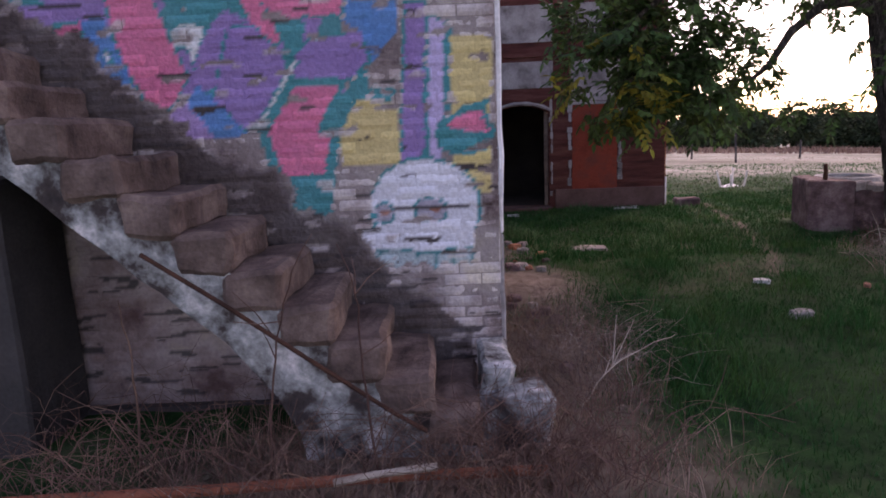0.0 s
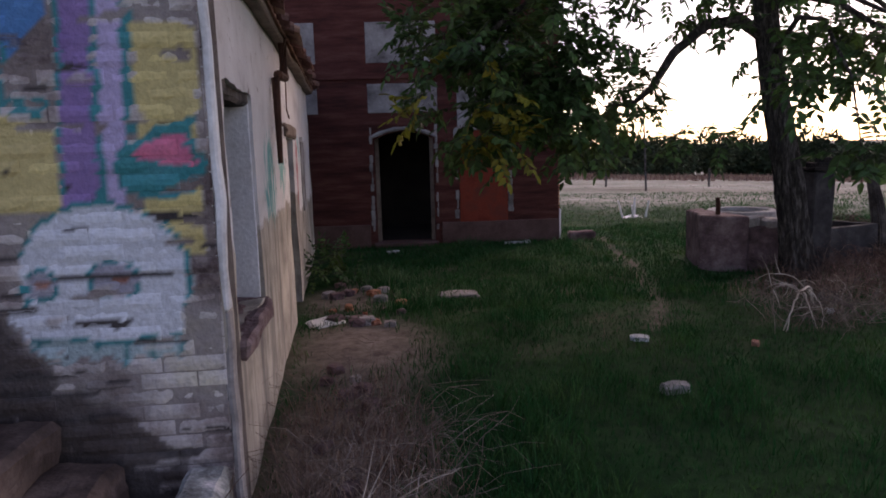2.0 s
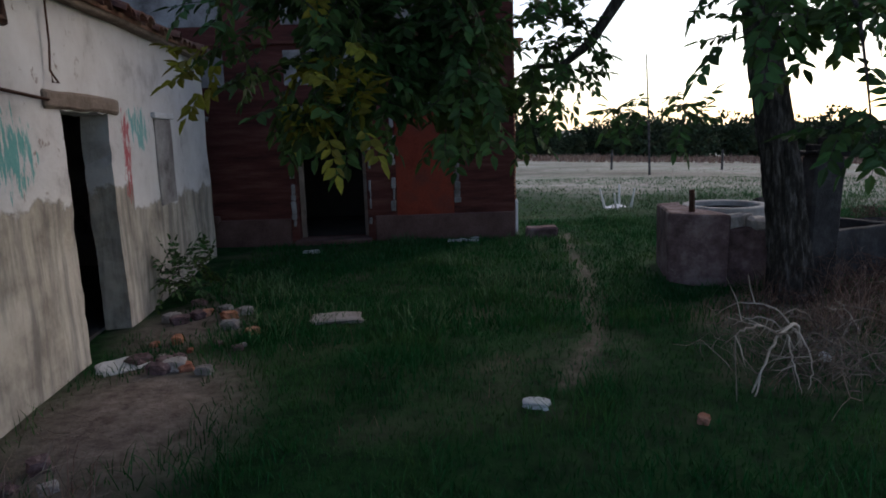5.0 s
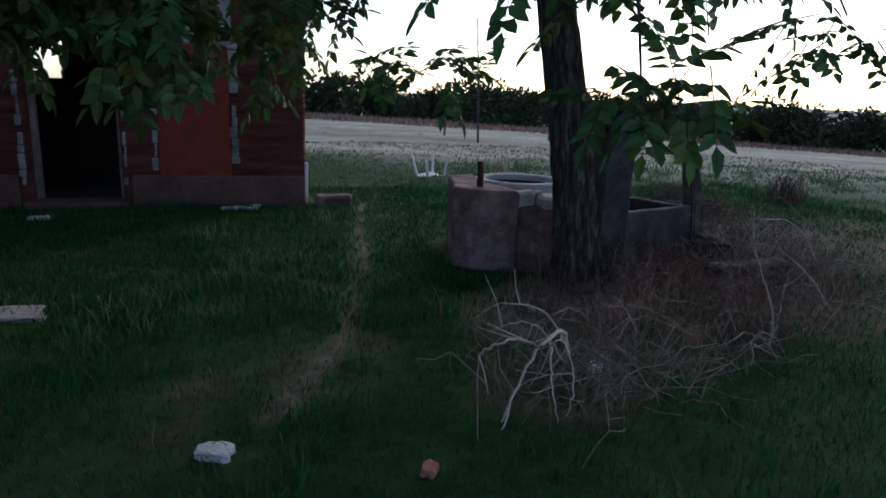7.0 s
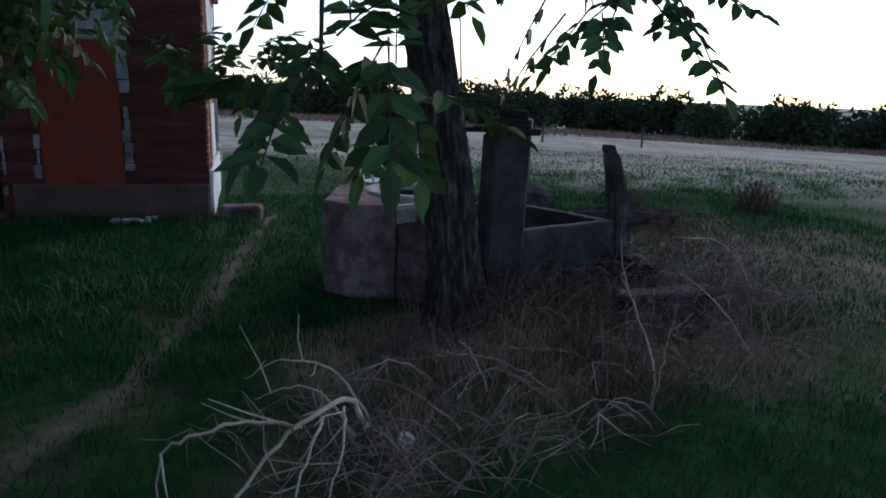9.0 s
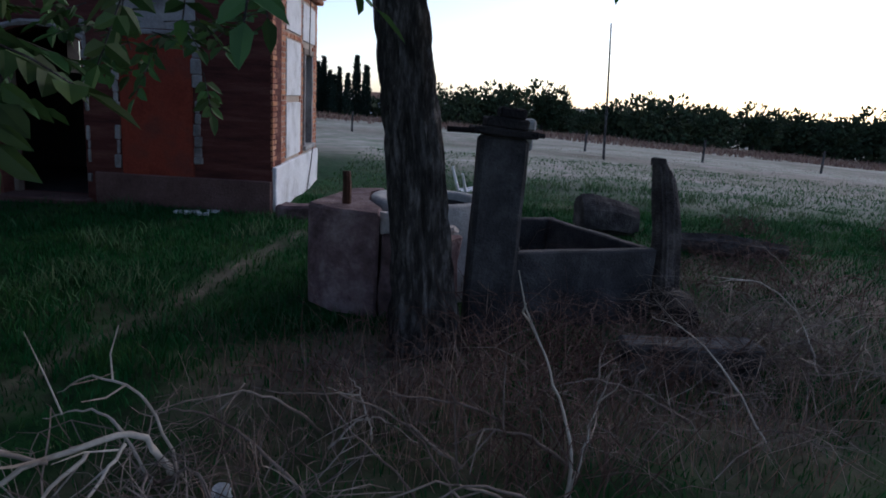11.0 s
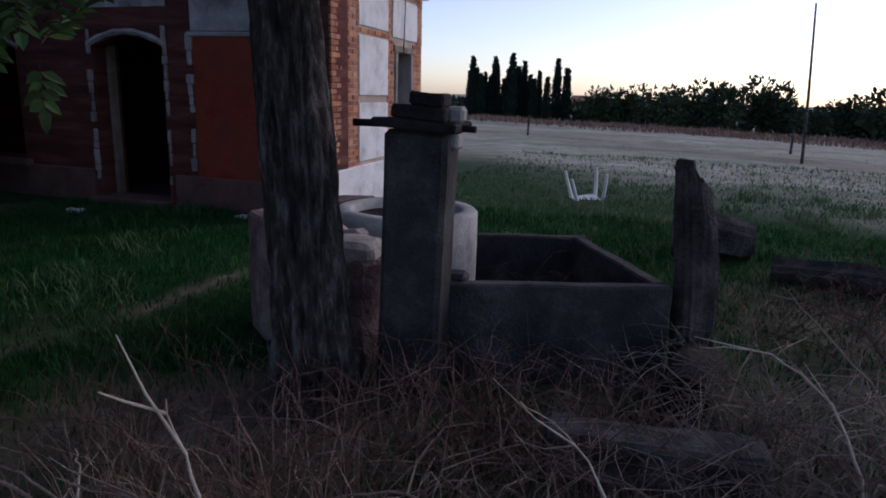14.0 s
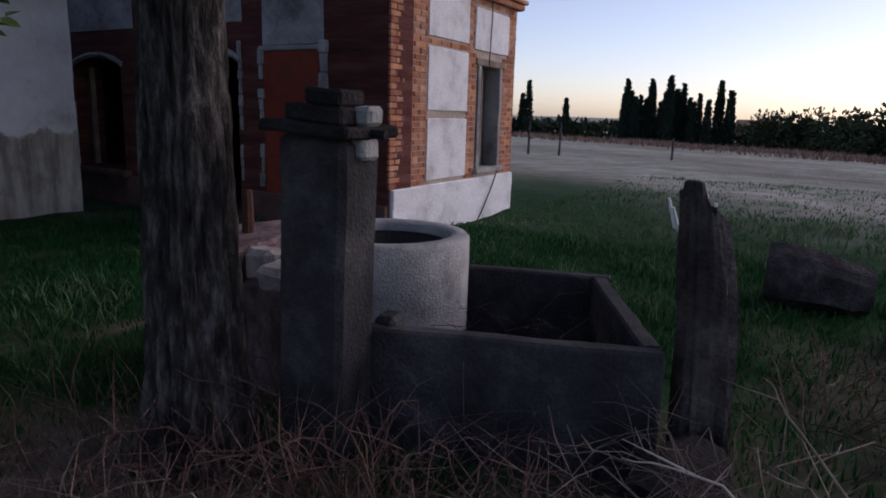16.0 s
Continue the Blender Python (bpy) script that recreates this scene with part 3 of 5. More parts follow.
# drain pipe and cable
p = Pile()
p.tube([(3.2, -0.08, 2.66), (3.2, -0.08, 2.33), (2.85, -0.06, 2.32), (2.72, -0.05, 2.28), (2.7, -0.05, 1.6)], [0.045, 0.045, 0.04, 0.035, 0.02], 8)
raw("drain_pipe", p.v, p.f, IRON, lw, "black broken drain pipe")
p = Pile()
p.tube([(3.95, -0.03, 2.6), (3.93, -0.035, 2.3), (3.9, -0.03, 2.1), (3.97, -0.05, 2.02), (3.87, -0.05, 2.02), (3.92, -0.03, 2.1)], [0.008] * 6)
raw("cable", p.v, p.f, IRON, lw, "thin hanging wire")
p = Pile()
p.tube([(2.7, -0.035, 1.98), (3.2, -0.04, 1.93), (3.8, -0.035, 1.9)], [0.012] * 3)
raw("cable", p.v, p.f, IRON, lw, "thin hanging wire")
# eaves: row of barrel tiles
tile_me = None
for i in range(40):
    u = 0.1 + i * 0.215
    if tile_me is None:
        bm = bmesh.new()
        rows = []
        for y in (-0.2, 0.35):
            rr = []
            for r in (0.1, 0.085):
                for k in range(7):
                    a = math.pi * k / 6
                    rr.append(bm.verts.new((math.cos(a) * r, y, math.sin(a) * r * 0.8 + (y + 0.2) * 0.35)))
            rows.append(rr)
        a, b = rows
        for k in range(6):
            bm.faces.new((a[k], a[k + 1], b[k + 1], b[k]))
            bm.faces.new((a[7 + k], b[7 + k], b[8 + k], a[8 + k]))
            bm.faces.new((a[k], a[7 + k], a[8 + k], a[k + 1]))
        t = part("roof_tile", bm, TILE, lw)
        tile_me = t.data
    else:
        t = new("roof_tile", tile_me)
        t.parent = lw
    t.matrix_basis = pose(u, rng.uniform(-0.05, 0.05), 2.67 + rng.uniform(-0.015, 0.01), rng.uniform(-4, 4), rng.uniform(-8, 8), rng.uniform(-6, 6))
part("eaves_board", box(bmesh.new(), 0.0, LLEN + 0.1, -0.1, 0.3, 2.62, 2.68, 0.01, 0.02, 9), TIMBER, lw, "rotten eaves board")
bm = bmesh.new()
vs = [bm.verts.new(c) for c in ((0, -.12, 2.72), (LLEN, -.12, 2.72), (LLEN, 4.2, 4.0), (0, 4.2, 4.0), (0, -.12, 2.66), (LLEN, -.12, 2.66), (LLEN, 4.2, 3.94), (0, 4.2, 3.94))]
for f in ((0, 1, 2, 3), (7, 6, 5, 4), (0, 4, 5, 1), (2, 6, 7, 3), (1, 5, 6, 2), (3, 7, 4, 0)):
    bm.faces.new([vs[i] for i in f])
part("roof", bm, TILE, lw, "sagging tiled lean-to roof")
part("end_wall", box(bmesh.new(), LLEN - 0.38, LLEN - 0.001, 0.232, 4.2, -0.3, 2.68), GREY_PLASTER, lw)
# near-black back wall, partition and floor paint the unlit room
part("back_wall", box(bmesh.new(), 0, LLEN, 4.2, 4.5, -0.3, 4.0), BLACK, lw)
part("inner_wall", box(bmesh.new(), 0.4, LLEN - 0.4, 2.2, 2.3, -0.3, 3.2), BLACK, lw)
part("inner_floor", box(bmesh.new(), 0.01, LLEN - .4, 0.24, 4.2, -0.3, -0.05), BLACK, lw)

# ---- graffiti on the gable wall: sprayed shapes ----
PINK, BLUE, TEAL, WHITE = (0.72, 0.17, 0.30), (0.06, 0.24, 0.52), (0.0, 0.24, 0.27), (0.62, 0.64, 0.64)
PURPLE, LILAC, LAVENDER, YELLOW = (0.28, 0.18, 0.42), (0.42, 0.28, 0.55), (0.50, 0.42, 0.66), (0.62, 0.50, 0.22)
SHAPES = []


def paint(colour, *corners):
    SHAPES.append((colour, corners))


paint(PINK, (-1.96, 2.53), (-1.67, 2.55), (-1.49, 2.04), (-1.64, 1.82), (-1.76, 1.83), (-1.92, 2.23))
paint(BLUE, (-2.34, 2.33), (-1.98, 2.42), (-1.83, 2.00), (-1.91, 2.03))
paint(WHITE, (-1.56, 2.37), (-1.35, 2.35), (-1.45, 2.09))
paint(TEAL, (-1.61, 2.56), (-1.27, 2.55), (-1.30, 2.37), (-1.58, 2.39))
paint(PURPLE, (-1.24, 2.33), (-0.89, 2.36), (-0.91, 1.88), (-1.17, 1.70), (-1.37, 1.89))
paint(LILAC, (-1.52, 1.90), (-1.37, 1.68), (-1.69, 1.67), (-1.64, 1.82))
paint(BLUE, (-1.44, 2.00), (-1.17, 1.70), (-1.35, 1.64), (-1.52, 1.90))
paint(PINK, (-1.18, 2.54), (-0.50, 2.47), (-0.54, 2.35), (-0.78, 2.37), (-0.85, 2.26), (-0.96, 2.20), (-1.10, 2.35))
paint(TEAL, (-1.02, 2.47), (-0.92, 2.37), (-0.76, 2.35), (-0.79, 2.18), (-0.89, 2.19), (-0.96, 2.34))
paint(PURPLE, (-0.75, 2.25), (-0.41, 2.29), (-0.38, 2.09), (-0.52, 1.99), (-0.83, 1.98), (-0.90, 2.12))
paint(WHITE, (-0.85, 2.14), (-0.81, 2.12), (-1.08, 1.71), (-1.13, 1.71))
paint(TEAL, (-0.90, 2.01), (-0.52, 2.01), (-0.69, 1.67), (-0.59, 1.67), (-0.68, 1.15), (-0.98, 1.15), (-1.10, 1.69))
paint(PINK, (-0.86, 1.98), (-0.55, 1.98), (-0.72, 1.70), (-0.63, 1.66), (-0.70, 1.41), (-0.97, 1.41), (-1.05, 1.69))
paint(TEAL, (-0.42, 2.09), (-0.39, 1.92), (-0.61, 1.68), (-0.73, 1.69))
paint(BLUE, (-0.50, 2.47), (-0.20, 2.45), (-0.23, 2.25), (-0.38, 2.09), (-0.41, 2.26), (-0.54, 2.34))
paint(YELLOW, (-0.50, 1.86), (-0.23, 1.84), (-0.23, 1.47), (-0.59, 1.46), (-0.61, 1.63))
paint(YELLOW, (0.11, 2.23), (0.36, 2.22), (0.34, 1.26), (0.09, 1.32))
paint(PURPLE, (-0.17, 2.45), (-0.03, 2.44), (-0.07, 1.45), (-0.23, 1.45))
paint(LAVENDER, (-0.03, 2.36), (0.09, 2.32), (0.04, 1.46), (-0.07, 1.43))
paint(TEAL, (0.08, 2.30), (0.11, 2.30), (0.09, 1.78), (0.06, 1.78))
paint(TEAL, (-0.37, 1.95), (-0.24, 1.94), (-0.26, 1.84), (-0.38, 1.87))
paint(TEAL, (-0.01, 1.66), (0.03, 1.72), (0.17, 1.81), (0.34, 1.85), (0.32, 1.74), (0.38, 1.66), (0.32, 1.52), (0.14, 1.51), (0.00, 1.57))
paint(PINK, (0.02, 1.69), (0.18, 1.78), (0.31, 1.81), (0.30, 1.73), (0.36, 1.66), (0.33, 1.62), (0.17, 1.65))
paint(TEAL, (-2.97, 2.71), (-2.45, 2.71), (-2.29, 2.48), (-2.70, 2.52))
paint(PINK, (-2.43, 2.31), (-2.11, 2.41), (-2.09, 2.31), (-2.34, 2.28))
paint(WHITE, (-1.96, 2.24), (-1.91, 2.08), (-2.01, 2.19))


def inside(x, z, corners):
    hit_in, best = False, 9.0
    n = len(corners)
    for i in range(n):
        (ax, az), (bx, bz) = corners[i], corners[(i + 1) % n]
        if (az > z) != (bz > z) and x < (bx - ax) * (z - az) / (bz - az) + ax:
            hit_in = not hit_in
        t = max(0, min(1, ((x - ax) * (bx - ax) + (z - az) * (bz - az)) / ((bx - ax) ** 2 + (bz - az) ** 2 + 1e-9)))
        best = min(best, math.hypot(x - ax - t * (bx - ax), z - az - t * (bz - az)))
    return hit_in, best


def paint_at(x, z):
    """Colour and cover of the spray paint at a place on the wall."""
    j = noise.noise_vector(Vector((x * 9, 0, z * 9))) * 0.012
    x, z = x + j.x, z + j.z
    col, a = (0.6, 0.56, 0.55), 0.0
    if z > 2.45 - (x + 3.0) * 0.24 - 0.15 and -2.6 < x < -0.55 and z > 1.9 - (x + 1.7) * 0.55:
        col, a = TEAL if noise.noise(Vector((x * 3, 1, z * 3))) > 0.0 else PURPLE, 0.9
    for c, corners in SHAPES:
        ok, d = inside(x, z, corners)
        if ok:
            col, a = c, 0.93
            if d < 0.014 and c in (PINK, WHITE, LAVENDER, PURPLE):
                col = TEAL
    # the skull
    ex, ez = (x + 0.085) / 0.36, (z - 1.20) / 0.31
    jaw = -0.50 + 0.03 * math.sin(z * 60) < x < 0.22 and 0.93 < z < 1.07
    teeth = -0.42 < x < 0.20 and 0.80 + 0.04 * abs(math.sin((x + 0.4) * 26)) < z <= 0.94
    r = ex * ex + ez * ez
    if r < 1 or jaw:
        col, a = (0.66, 0.69, 0.76), 0.95
        if r > 0.9 and not jaw:
            col = TEAL
    elif teeth:
        col, a = (0.36, 0.52, 0.56), 0.8
        if abs(math.sin((x + 0.4) * 26)) < 0.25 or z > 0.925:
            col = TEAL
    for cx, cz, rx, rz in ((-0.055, 1.175, 0.115, 0.085), (-0.35, 1.165, 0.07, 0.07)):
        e = ((x - cx) / rx) ** 2 + ((z - cz) / rz) ** 2
        if e < 1:
            col, a = ((0.34, 0.13, 0.09), 0.9) if ((x - cx) / rx) ** 2 + ((z - cz - 0.01) / rz * 2.6) ** 2 < 0.3 else (TEAL if e > 0.66 else (0.36, 0.35, 0.42), 0.95)
    if a == 0.0 and z < 0.95:
        w_ = noise.noise(Vector((x * 2.1, 4, z * 2.1))) + (0.55 - z) * 0.8
        if w_ > 0.15:
            col, a = (0.10, 0.085, 0.09), min(0.75, w_)
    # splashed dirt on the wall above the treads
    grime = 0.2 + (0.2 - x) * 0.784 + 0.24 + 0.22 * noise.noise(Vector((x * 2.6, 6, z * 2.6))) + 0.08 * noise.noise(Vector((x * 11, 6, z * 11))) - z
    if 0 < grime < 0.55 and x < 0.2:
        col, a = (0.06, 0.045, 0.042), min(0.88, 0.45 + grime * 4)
    chip = noise.noise(Vector((x * 5, 8, z * 14)))
    if chip > 0.42:
        a *= 0.25
    crack = noise.noise(Vector((x * 3.2, 3, z * 24)))
    if crack > (0.52 if z > 1.0 else 0.34):
        col, a = (0.035, 0.03, 0.032), 0.9
    if x < -1.0 and z < 1.25 - (x + 1.0) * 0.4 - 0.5 and a < 0.8:
        col, a = (0.15, 0.085, 0.08), 0.55
    return (*col, a)


# ---- gable wall ----
GX0, GH = -5.0, 3.6
gable = part("gable_wall", box(bmesh.new(), GX0, WX - 0.004, WY + 0.03, WY + 0.34, -0.3, GH), MORTAR_DARK, low, "painted brick gable wall covered in bright graffiti")
nx, nz = 150, 130
jv = [(GX0 + 1.8 + (WX - 0.006 - GX0 - 1.8) * i / nx, WY + 0.004, -0.28 + 2.9 * k / nz) for k in range(nz + 1) for i in range(nx + 1)]
joints = raw("mortar_joints", jv, [(k * (nx + 1) + i, k * (nx + 1) + i + 1, (k + 1) * (nx + 1) + i + 1, (k + 1) * (nx + 1) + i) for k in range(nz) for i in range(nx)], BRICK_PAINTED, gable, "painted-over mortar joints")


def brick_mesh(name, x0, x1, z0, z1, nu, nv, proud):
    """One painted brick: a gridded face with worn edges and a short return to the joint."""
    vs, fs, cols = [], [], []
    for j in range(nv + 1):
        for i in range(nu + 1):
            x, z = x0 + (x1 - x0) * i / nu, z0 + (z1 - z0) * j / nv
            edge = i in (0, nu) or j in (0, nv)
            y = WY - proud + (0.007 if edge else 0.0) + 0.006 * noise.noise(Vector((x * 22, 2, z * 22)))
            vs.append((x, y, z))
            cols += paint_at(x, z)
    for j in range(nv):
        for i in range(nu):
            a = j * (nu + 1) + i
            fs.append((a, a + 1, a + nu + 2, a + nu + 1))
    rim = list(range(nu + 1)) + [(nu + 1) * (j + 1) - 1 for j in range(1, nv + 1)] + [(nu + 1) * nv + i for i in range(nu - 1, -1, -1)] + [(nu + 1) * j for j in range(nv - 1, 0, -1)]
    base = len(vs)
    for k in rim:
        x, y, z = vs[k]
        vs.append((x, WY + 0.035, z))
        cols += paint_at(x, z)[:3] + (0.2,)
    n = len(rim)
    for k in range(n):
        fs.append((rim[k], base + k, base + (k + 1) % n, rim[(k + 1) % n]))
    return vs, fs, cols


def coloured(ob, cols):
    at = ob.data.color_attributes.new("paint", "FLOAT_COLOR", "POINT")
    at.data.foreach_set("color", cols)
    return ob


def joint_paint(x, z):
    r, g, bl, al = paint_at(x, z)
    return (r * 0.88, g * 0.88, bl * 0.88, al) if al > 0.5 else (0.17, 0.135, 0.13, 0.65)


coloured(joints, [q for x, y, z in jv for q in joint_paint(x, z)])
rest, rest_cols, count = Pile(), [], 0
course, blen = 0.072, 0.255
for j in range(int((GH + 0.25) / course)):
    z0 = -0.25 + j * course
    x1 = WX - (0.0 if j % 2 else 0.0)
    first = True
    while x1 > GX0:
        ln = blen / 2 if first and j % 2 else blen * rng.uniform(0.9, 1.08)
        first = False
        x0 = max(GX0, x1 - ln + 0.009)
        if x1 - x0 > 0.03:
            gone = rng.random() < 0.025 and z0 > 0.4
            proud = rng.uniform(-0.006, 0.008) - (0.03 if gone else 0)
            near = x1 > -1.25 and 0.1 < z0 < 2.6
            nu = max(2, int((x1 - x0) / 0.024)) if x0 > -3.2 and z0 < 2.9 else 2
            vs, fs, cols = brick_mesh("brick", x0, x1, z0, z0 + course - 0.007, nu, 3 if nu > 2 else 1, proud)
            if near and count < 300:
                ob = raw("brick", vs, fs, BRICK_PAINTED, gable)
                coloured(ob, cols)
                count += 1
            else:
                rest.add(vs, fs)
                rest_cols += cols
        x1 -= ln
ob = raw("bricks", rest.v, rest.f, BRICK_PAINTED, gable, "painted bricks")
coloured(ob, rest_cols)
tagged(ob, kind="stuff")

# ---- outside staircase along the gable ----
stairs = thing("staircase", pose(0, 0, 0), "crumbling outdoor cement staircase with peeling whitewash", "staircase")
SY0, SY1 = 3.42, 4.235
for n in range(13):
    x1, z1 = 0.20 - 0.255 * n, 0.20 + 0.2 * n
    bm = box(bmesh.new(), x1 - 0.30, x1, SY0, SY1, z1 - 0.22, z1, 0.03, 0.028, 4)
    part("step", bm, STEP_STONE, stairs)
# raking side under the steps, solid at the foot, open below further up
bm = bmesh.new()
top = [(0.22 - 0.255 * n - 0.03, 0.20 + 0.2 * n - 0.225) for n in range(13)]
prof_top = [(0.3, -0.3), (0.25, 0.03)] + top
prof_bot = [(-3.0, 1.95), (-2.5, 1.72), (-2.2, 1.55), (-1.95, 1.32), (-1.55, 0.98), (-1.15, 0.62), (-0.92, 0.33), (-0.80, 0.1), (-0.75, -0.3)]
ring = prof_top + [(-3.1, 2.45)] + prof_bot
f0 = [bm.verts.new((x, SY0 + 0.03, z)) for x, z in ring]
f1 = [bm.verts.new((x, SY1, z)) for x, z in ring]
bm.faces.new(f0)
bm.faces.new(f1[::-1])
for i in range(len(ring)):
    k = (i + 1) % len(ring)
    bm.faces.new((f0[k], f0[i], f1[i], f1[k]))
bmesh.ops.recalc_face_normals(bm, faces=bm.faces)
bmesh.ops.triangulate(bm, faces=[f for f in bm.faces if len(f.verts) > 4])
bmesh.ops.subdivide_edges(bm, edges=[e for e in bm.edges if e.calc_length() > 0.25], cuts=3)
for v in bm.verts:
    v.co += noise.noise_vector(v.co * 5) * 0.018
part("stringer", bm, STRINGER, stairs, "whitewash flaking off black-stained cement")
# added block: its near-black colour is the shade of the open arch
part("arch_shade_block", box(bmesh.new(), -3.4, -2.35, SY0 + 0.2, SY1, -0.3, 1.5, 0.02, 0.02, 4), BLACK, stairs, "near-black block standing in for the shaded arch under the stairs")
part("end_pier", box(bmesh.new(), 0.20, 0.60, SY0 + 0.1, 3.9, -0.3, 0.2, 0.03, 0.035, 5), STRINGER, stairs, "broken end pier")
part("broken_block", box(bmesh.new(), 0.22, 0.40, 3.7, 4.2, -0.3, 0.36, 0.03, 0.035, 5), STRINGER, stairs, "broken masonry stub")
p = Pile()
p.tube([(-1.5, 3.36, 1.12), (-1.12, 3.35, 0.86), (-0.7, 3.34, 0.55), (-0.27, 3.33, 0.24), (-0.1, 3.33, 0.13)], [0.012] * 5, 6)
rail = raw("handrail", p.v, p.f, IRON, stairs, "bent thin iron bar")

# ---- the old well ----
well = thing("well", pose(0, 0, 0), "old masonry well with round concrete ring", "well")


def prism(outline, z0, z1, rough=0.02, cuts=3):
    bm = bmesh.new()
    lo = [bm.verts.new((x, y, z0)) for x, y in outline]
    hi = [bm.verts.new((x, y, z1)) for x, y in outline]
    bm.faces.new(hi)
    bm.faces.new(lo[::-1])
    for i in range(len(lo)):
        k = (i + 1) % len(lo)
        bm.faces.new((lo[i], lo[k], hi[k], hi[i]))
    bmesh.ops.bevel(bm, geom=bm.edges[:], offset=0.02, segments=1, affect="EDGES")
    bmesh.ops.subdivide_edges(bm, edges=[e for e in bm.edges if e.calc_length() > 0.1], cuts=cuts, use_grid_fill=True)
    for v in bm.verts:
        v.co += noise.noise_vector(v.co * 4) * rough + noise.noise_vector(v.co * 15) * rough * 0.4
    return bm


bm = prism(((5.48, 10.08), (5.68, 9.90), (6.02, 9.78), (6.02, 10.05), (5.88, 10.35), (5.86, 10.8), (6.0, 11.0), (5.72, 11.0)), -0.3, 0.67, 0.012)
part("masonry_block", bm, WELL_STONE, well, "pinkish crumbling masonry")
bm = prism(((6.03, 9.80), (6.42, 9.66), (6.6, 9.9), (6.52, 10.13), (6.3, 10.09), (6.03, 10.2)), -0.3, 0.52, 0.035)
part("masonry_block", bm, WELL_STONE, well, "broken masonry")


def ring_mesh(cx, cy, r0, r1, z0, z1, n=40):
    bm = bmesh.new()
    rows = []
    prof = ((r1, z0), (r1, z0 + 0.3), (r1 + 0.004, z1 - 0.2), (r1, z1 - 0.02), (r1 - 0.02, z1), (r0 + 0.02, z1), (r0, z1 - 0.02), (r0, z0))
    for i in range(n):
        a = 2 * math.pi * i / n
        rows.append([bm.verts.new((cx + math.cos(a) * r * (1 + 0.01 * noise.noise(Vector((math.cos(a) * 2, math.sin(a) * 2, z * 3)))), cy + math.sin(a) * r, z)) for r, z in prof])
    for i in range(n):
        a, b = rows[i], rows[(i + 1) % n]
        for k in range(len(prof) - 1):
            bm.faces.new((a[k], b[k], b[k + 1], a[k + 1]))
    return bm


part("concrete_ring", ring_mesh(6.36, 10.60, 0.36, 0.47, -0.3, 0.68), CONCRETE, well, "pale grey concrete well ring", True)
# near-black sleeve and raised disc paint the darkness of the deep shaft
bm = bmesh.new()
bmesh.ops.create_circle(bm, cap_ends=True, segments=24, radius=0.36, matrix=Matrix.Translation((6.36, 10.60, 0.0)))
part("shaft_shade_sleeve", ring_mesh(6.36, 10.60, 0.335, 0.357, -0.2, 0.62), BLACK, well, "black sleeve standing in for the shade in the shaft", True)
part("shaft_shade_disc", bm, BLACK, well)
for x, y, s, h in ((6.35, 9.80, 0.13, 0.1), (6.22, 9.95, 0.1, 0.12), (6.5, 9.95, 0.09, 0.06), (6.1, 9.92, 0.11, 0.15)):
    part("loose_stone", box(bmesh.new(), x - s, x + s, y - s * 0.8, y + s * 0.8, 0.50, 0.52 + h, 0.03, 0.03, 3), STONE, well, "pale broken stone")
p = Pile()
p.tube([(5.755, 10.13, 0.60), (5.757, 10.13, 0.80), (5.75, 10.135, 0.905)], [0.035, 0.032, 0.03], 8)
raw("iron_post", p.v, p.f, IRON, well, "short dark iron stub")

# ---- concrete pillar ----
pillar = thing("pillar", pose(6.765, 9.53, -0.1, 0, 1.6, 2), "square grey concrete pillar with broken brick cap", "pillar")
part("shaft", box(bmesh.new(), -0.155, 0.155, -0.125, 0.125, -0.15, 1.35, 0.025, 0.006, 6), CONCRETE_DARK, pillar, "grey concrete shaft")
part("cap_slab", box(bmesh.new(), -0.21, 0.2, -0.17, 0.17, 1.355, 1.40, 0.01, 0.012, 4), NEAR_BLACK, pillar, "broken cap slab")
part("cap_brick", box(bmesh.new(), -0.13, 0.14, -0.12, 0.12, 1.40, 1.465, 0.01, 0.012, 3), NEAR_BLACK, pillar, "dark weathered brick")
part("cap_brick", box(bmesh.new(), -0.05, 0.12, -0.1, 0.06, 1.465, 1.53, 0.012, 0.012, 3), NEAR_BLACK, pillar, "dark weathered brick")
part("mortar_lump", box(bmesh.new(), 0.10, 0.19, -0.05, 0.06, 1.27, 1.36, 0.015, 0.012, 2), CONCRETE, pillar, "pale mortar lump")
part("mortar_lump", box(bmesh.new(), 0.11, 0.2, -0.03, 0.07, 1.40, 1.47, 0.015, 0.012, 2), CONCRETE, pillar, "pale mortar lump")
p = Pile()
p.tube([(-0.36, 0.02, 1.365), (0.0, 0.0, 1.375), (0.26, -0.01, 1.37)], [0.02, 0.02, 0.018], 6)
raw("iron_bar", p.v, p.f, NEAR_BLACK, pillar, "rusted iron cross bar")
for x, z in ((0.02, 0.75), (0.0, 0.32), (0.05, 1.02)):
    p = Pile()
    p.tube([(x, -0.135, z), (x, -0.118, z)], [0.014, 0.014], 8)
    raw("bolt_hole", p.v, p.f, BLACK, pillar, "dark bolt hole")

# ---- concrete trough ----
trough = thing("trough", pose(0, 0, 0), "weathered grey concrete water trough, empty", "trough")
TA, TB, TC, TD = Vector((6.86, 9.62)), Vector((8.04, 9.99)), Vector((7.50, 11.20)), Vector((6.55, 10.95))


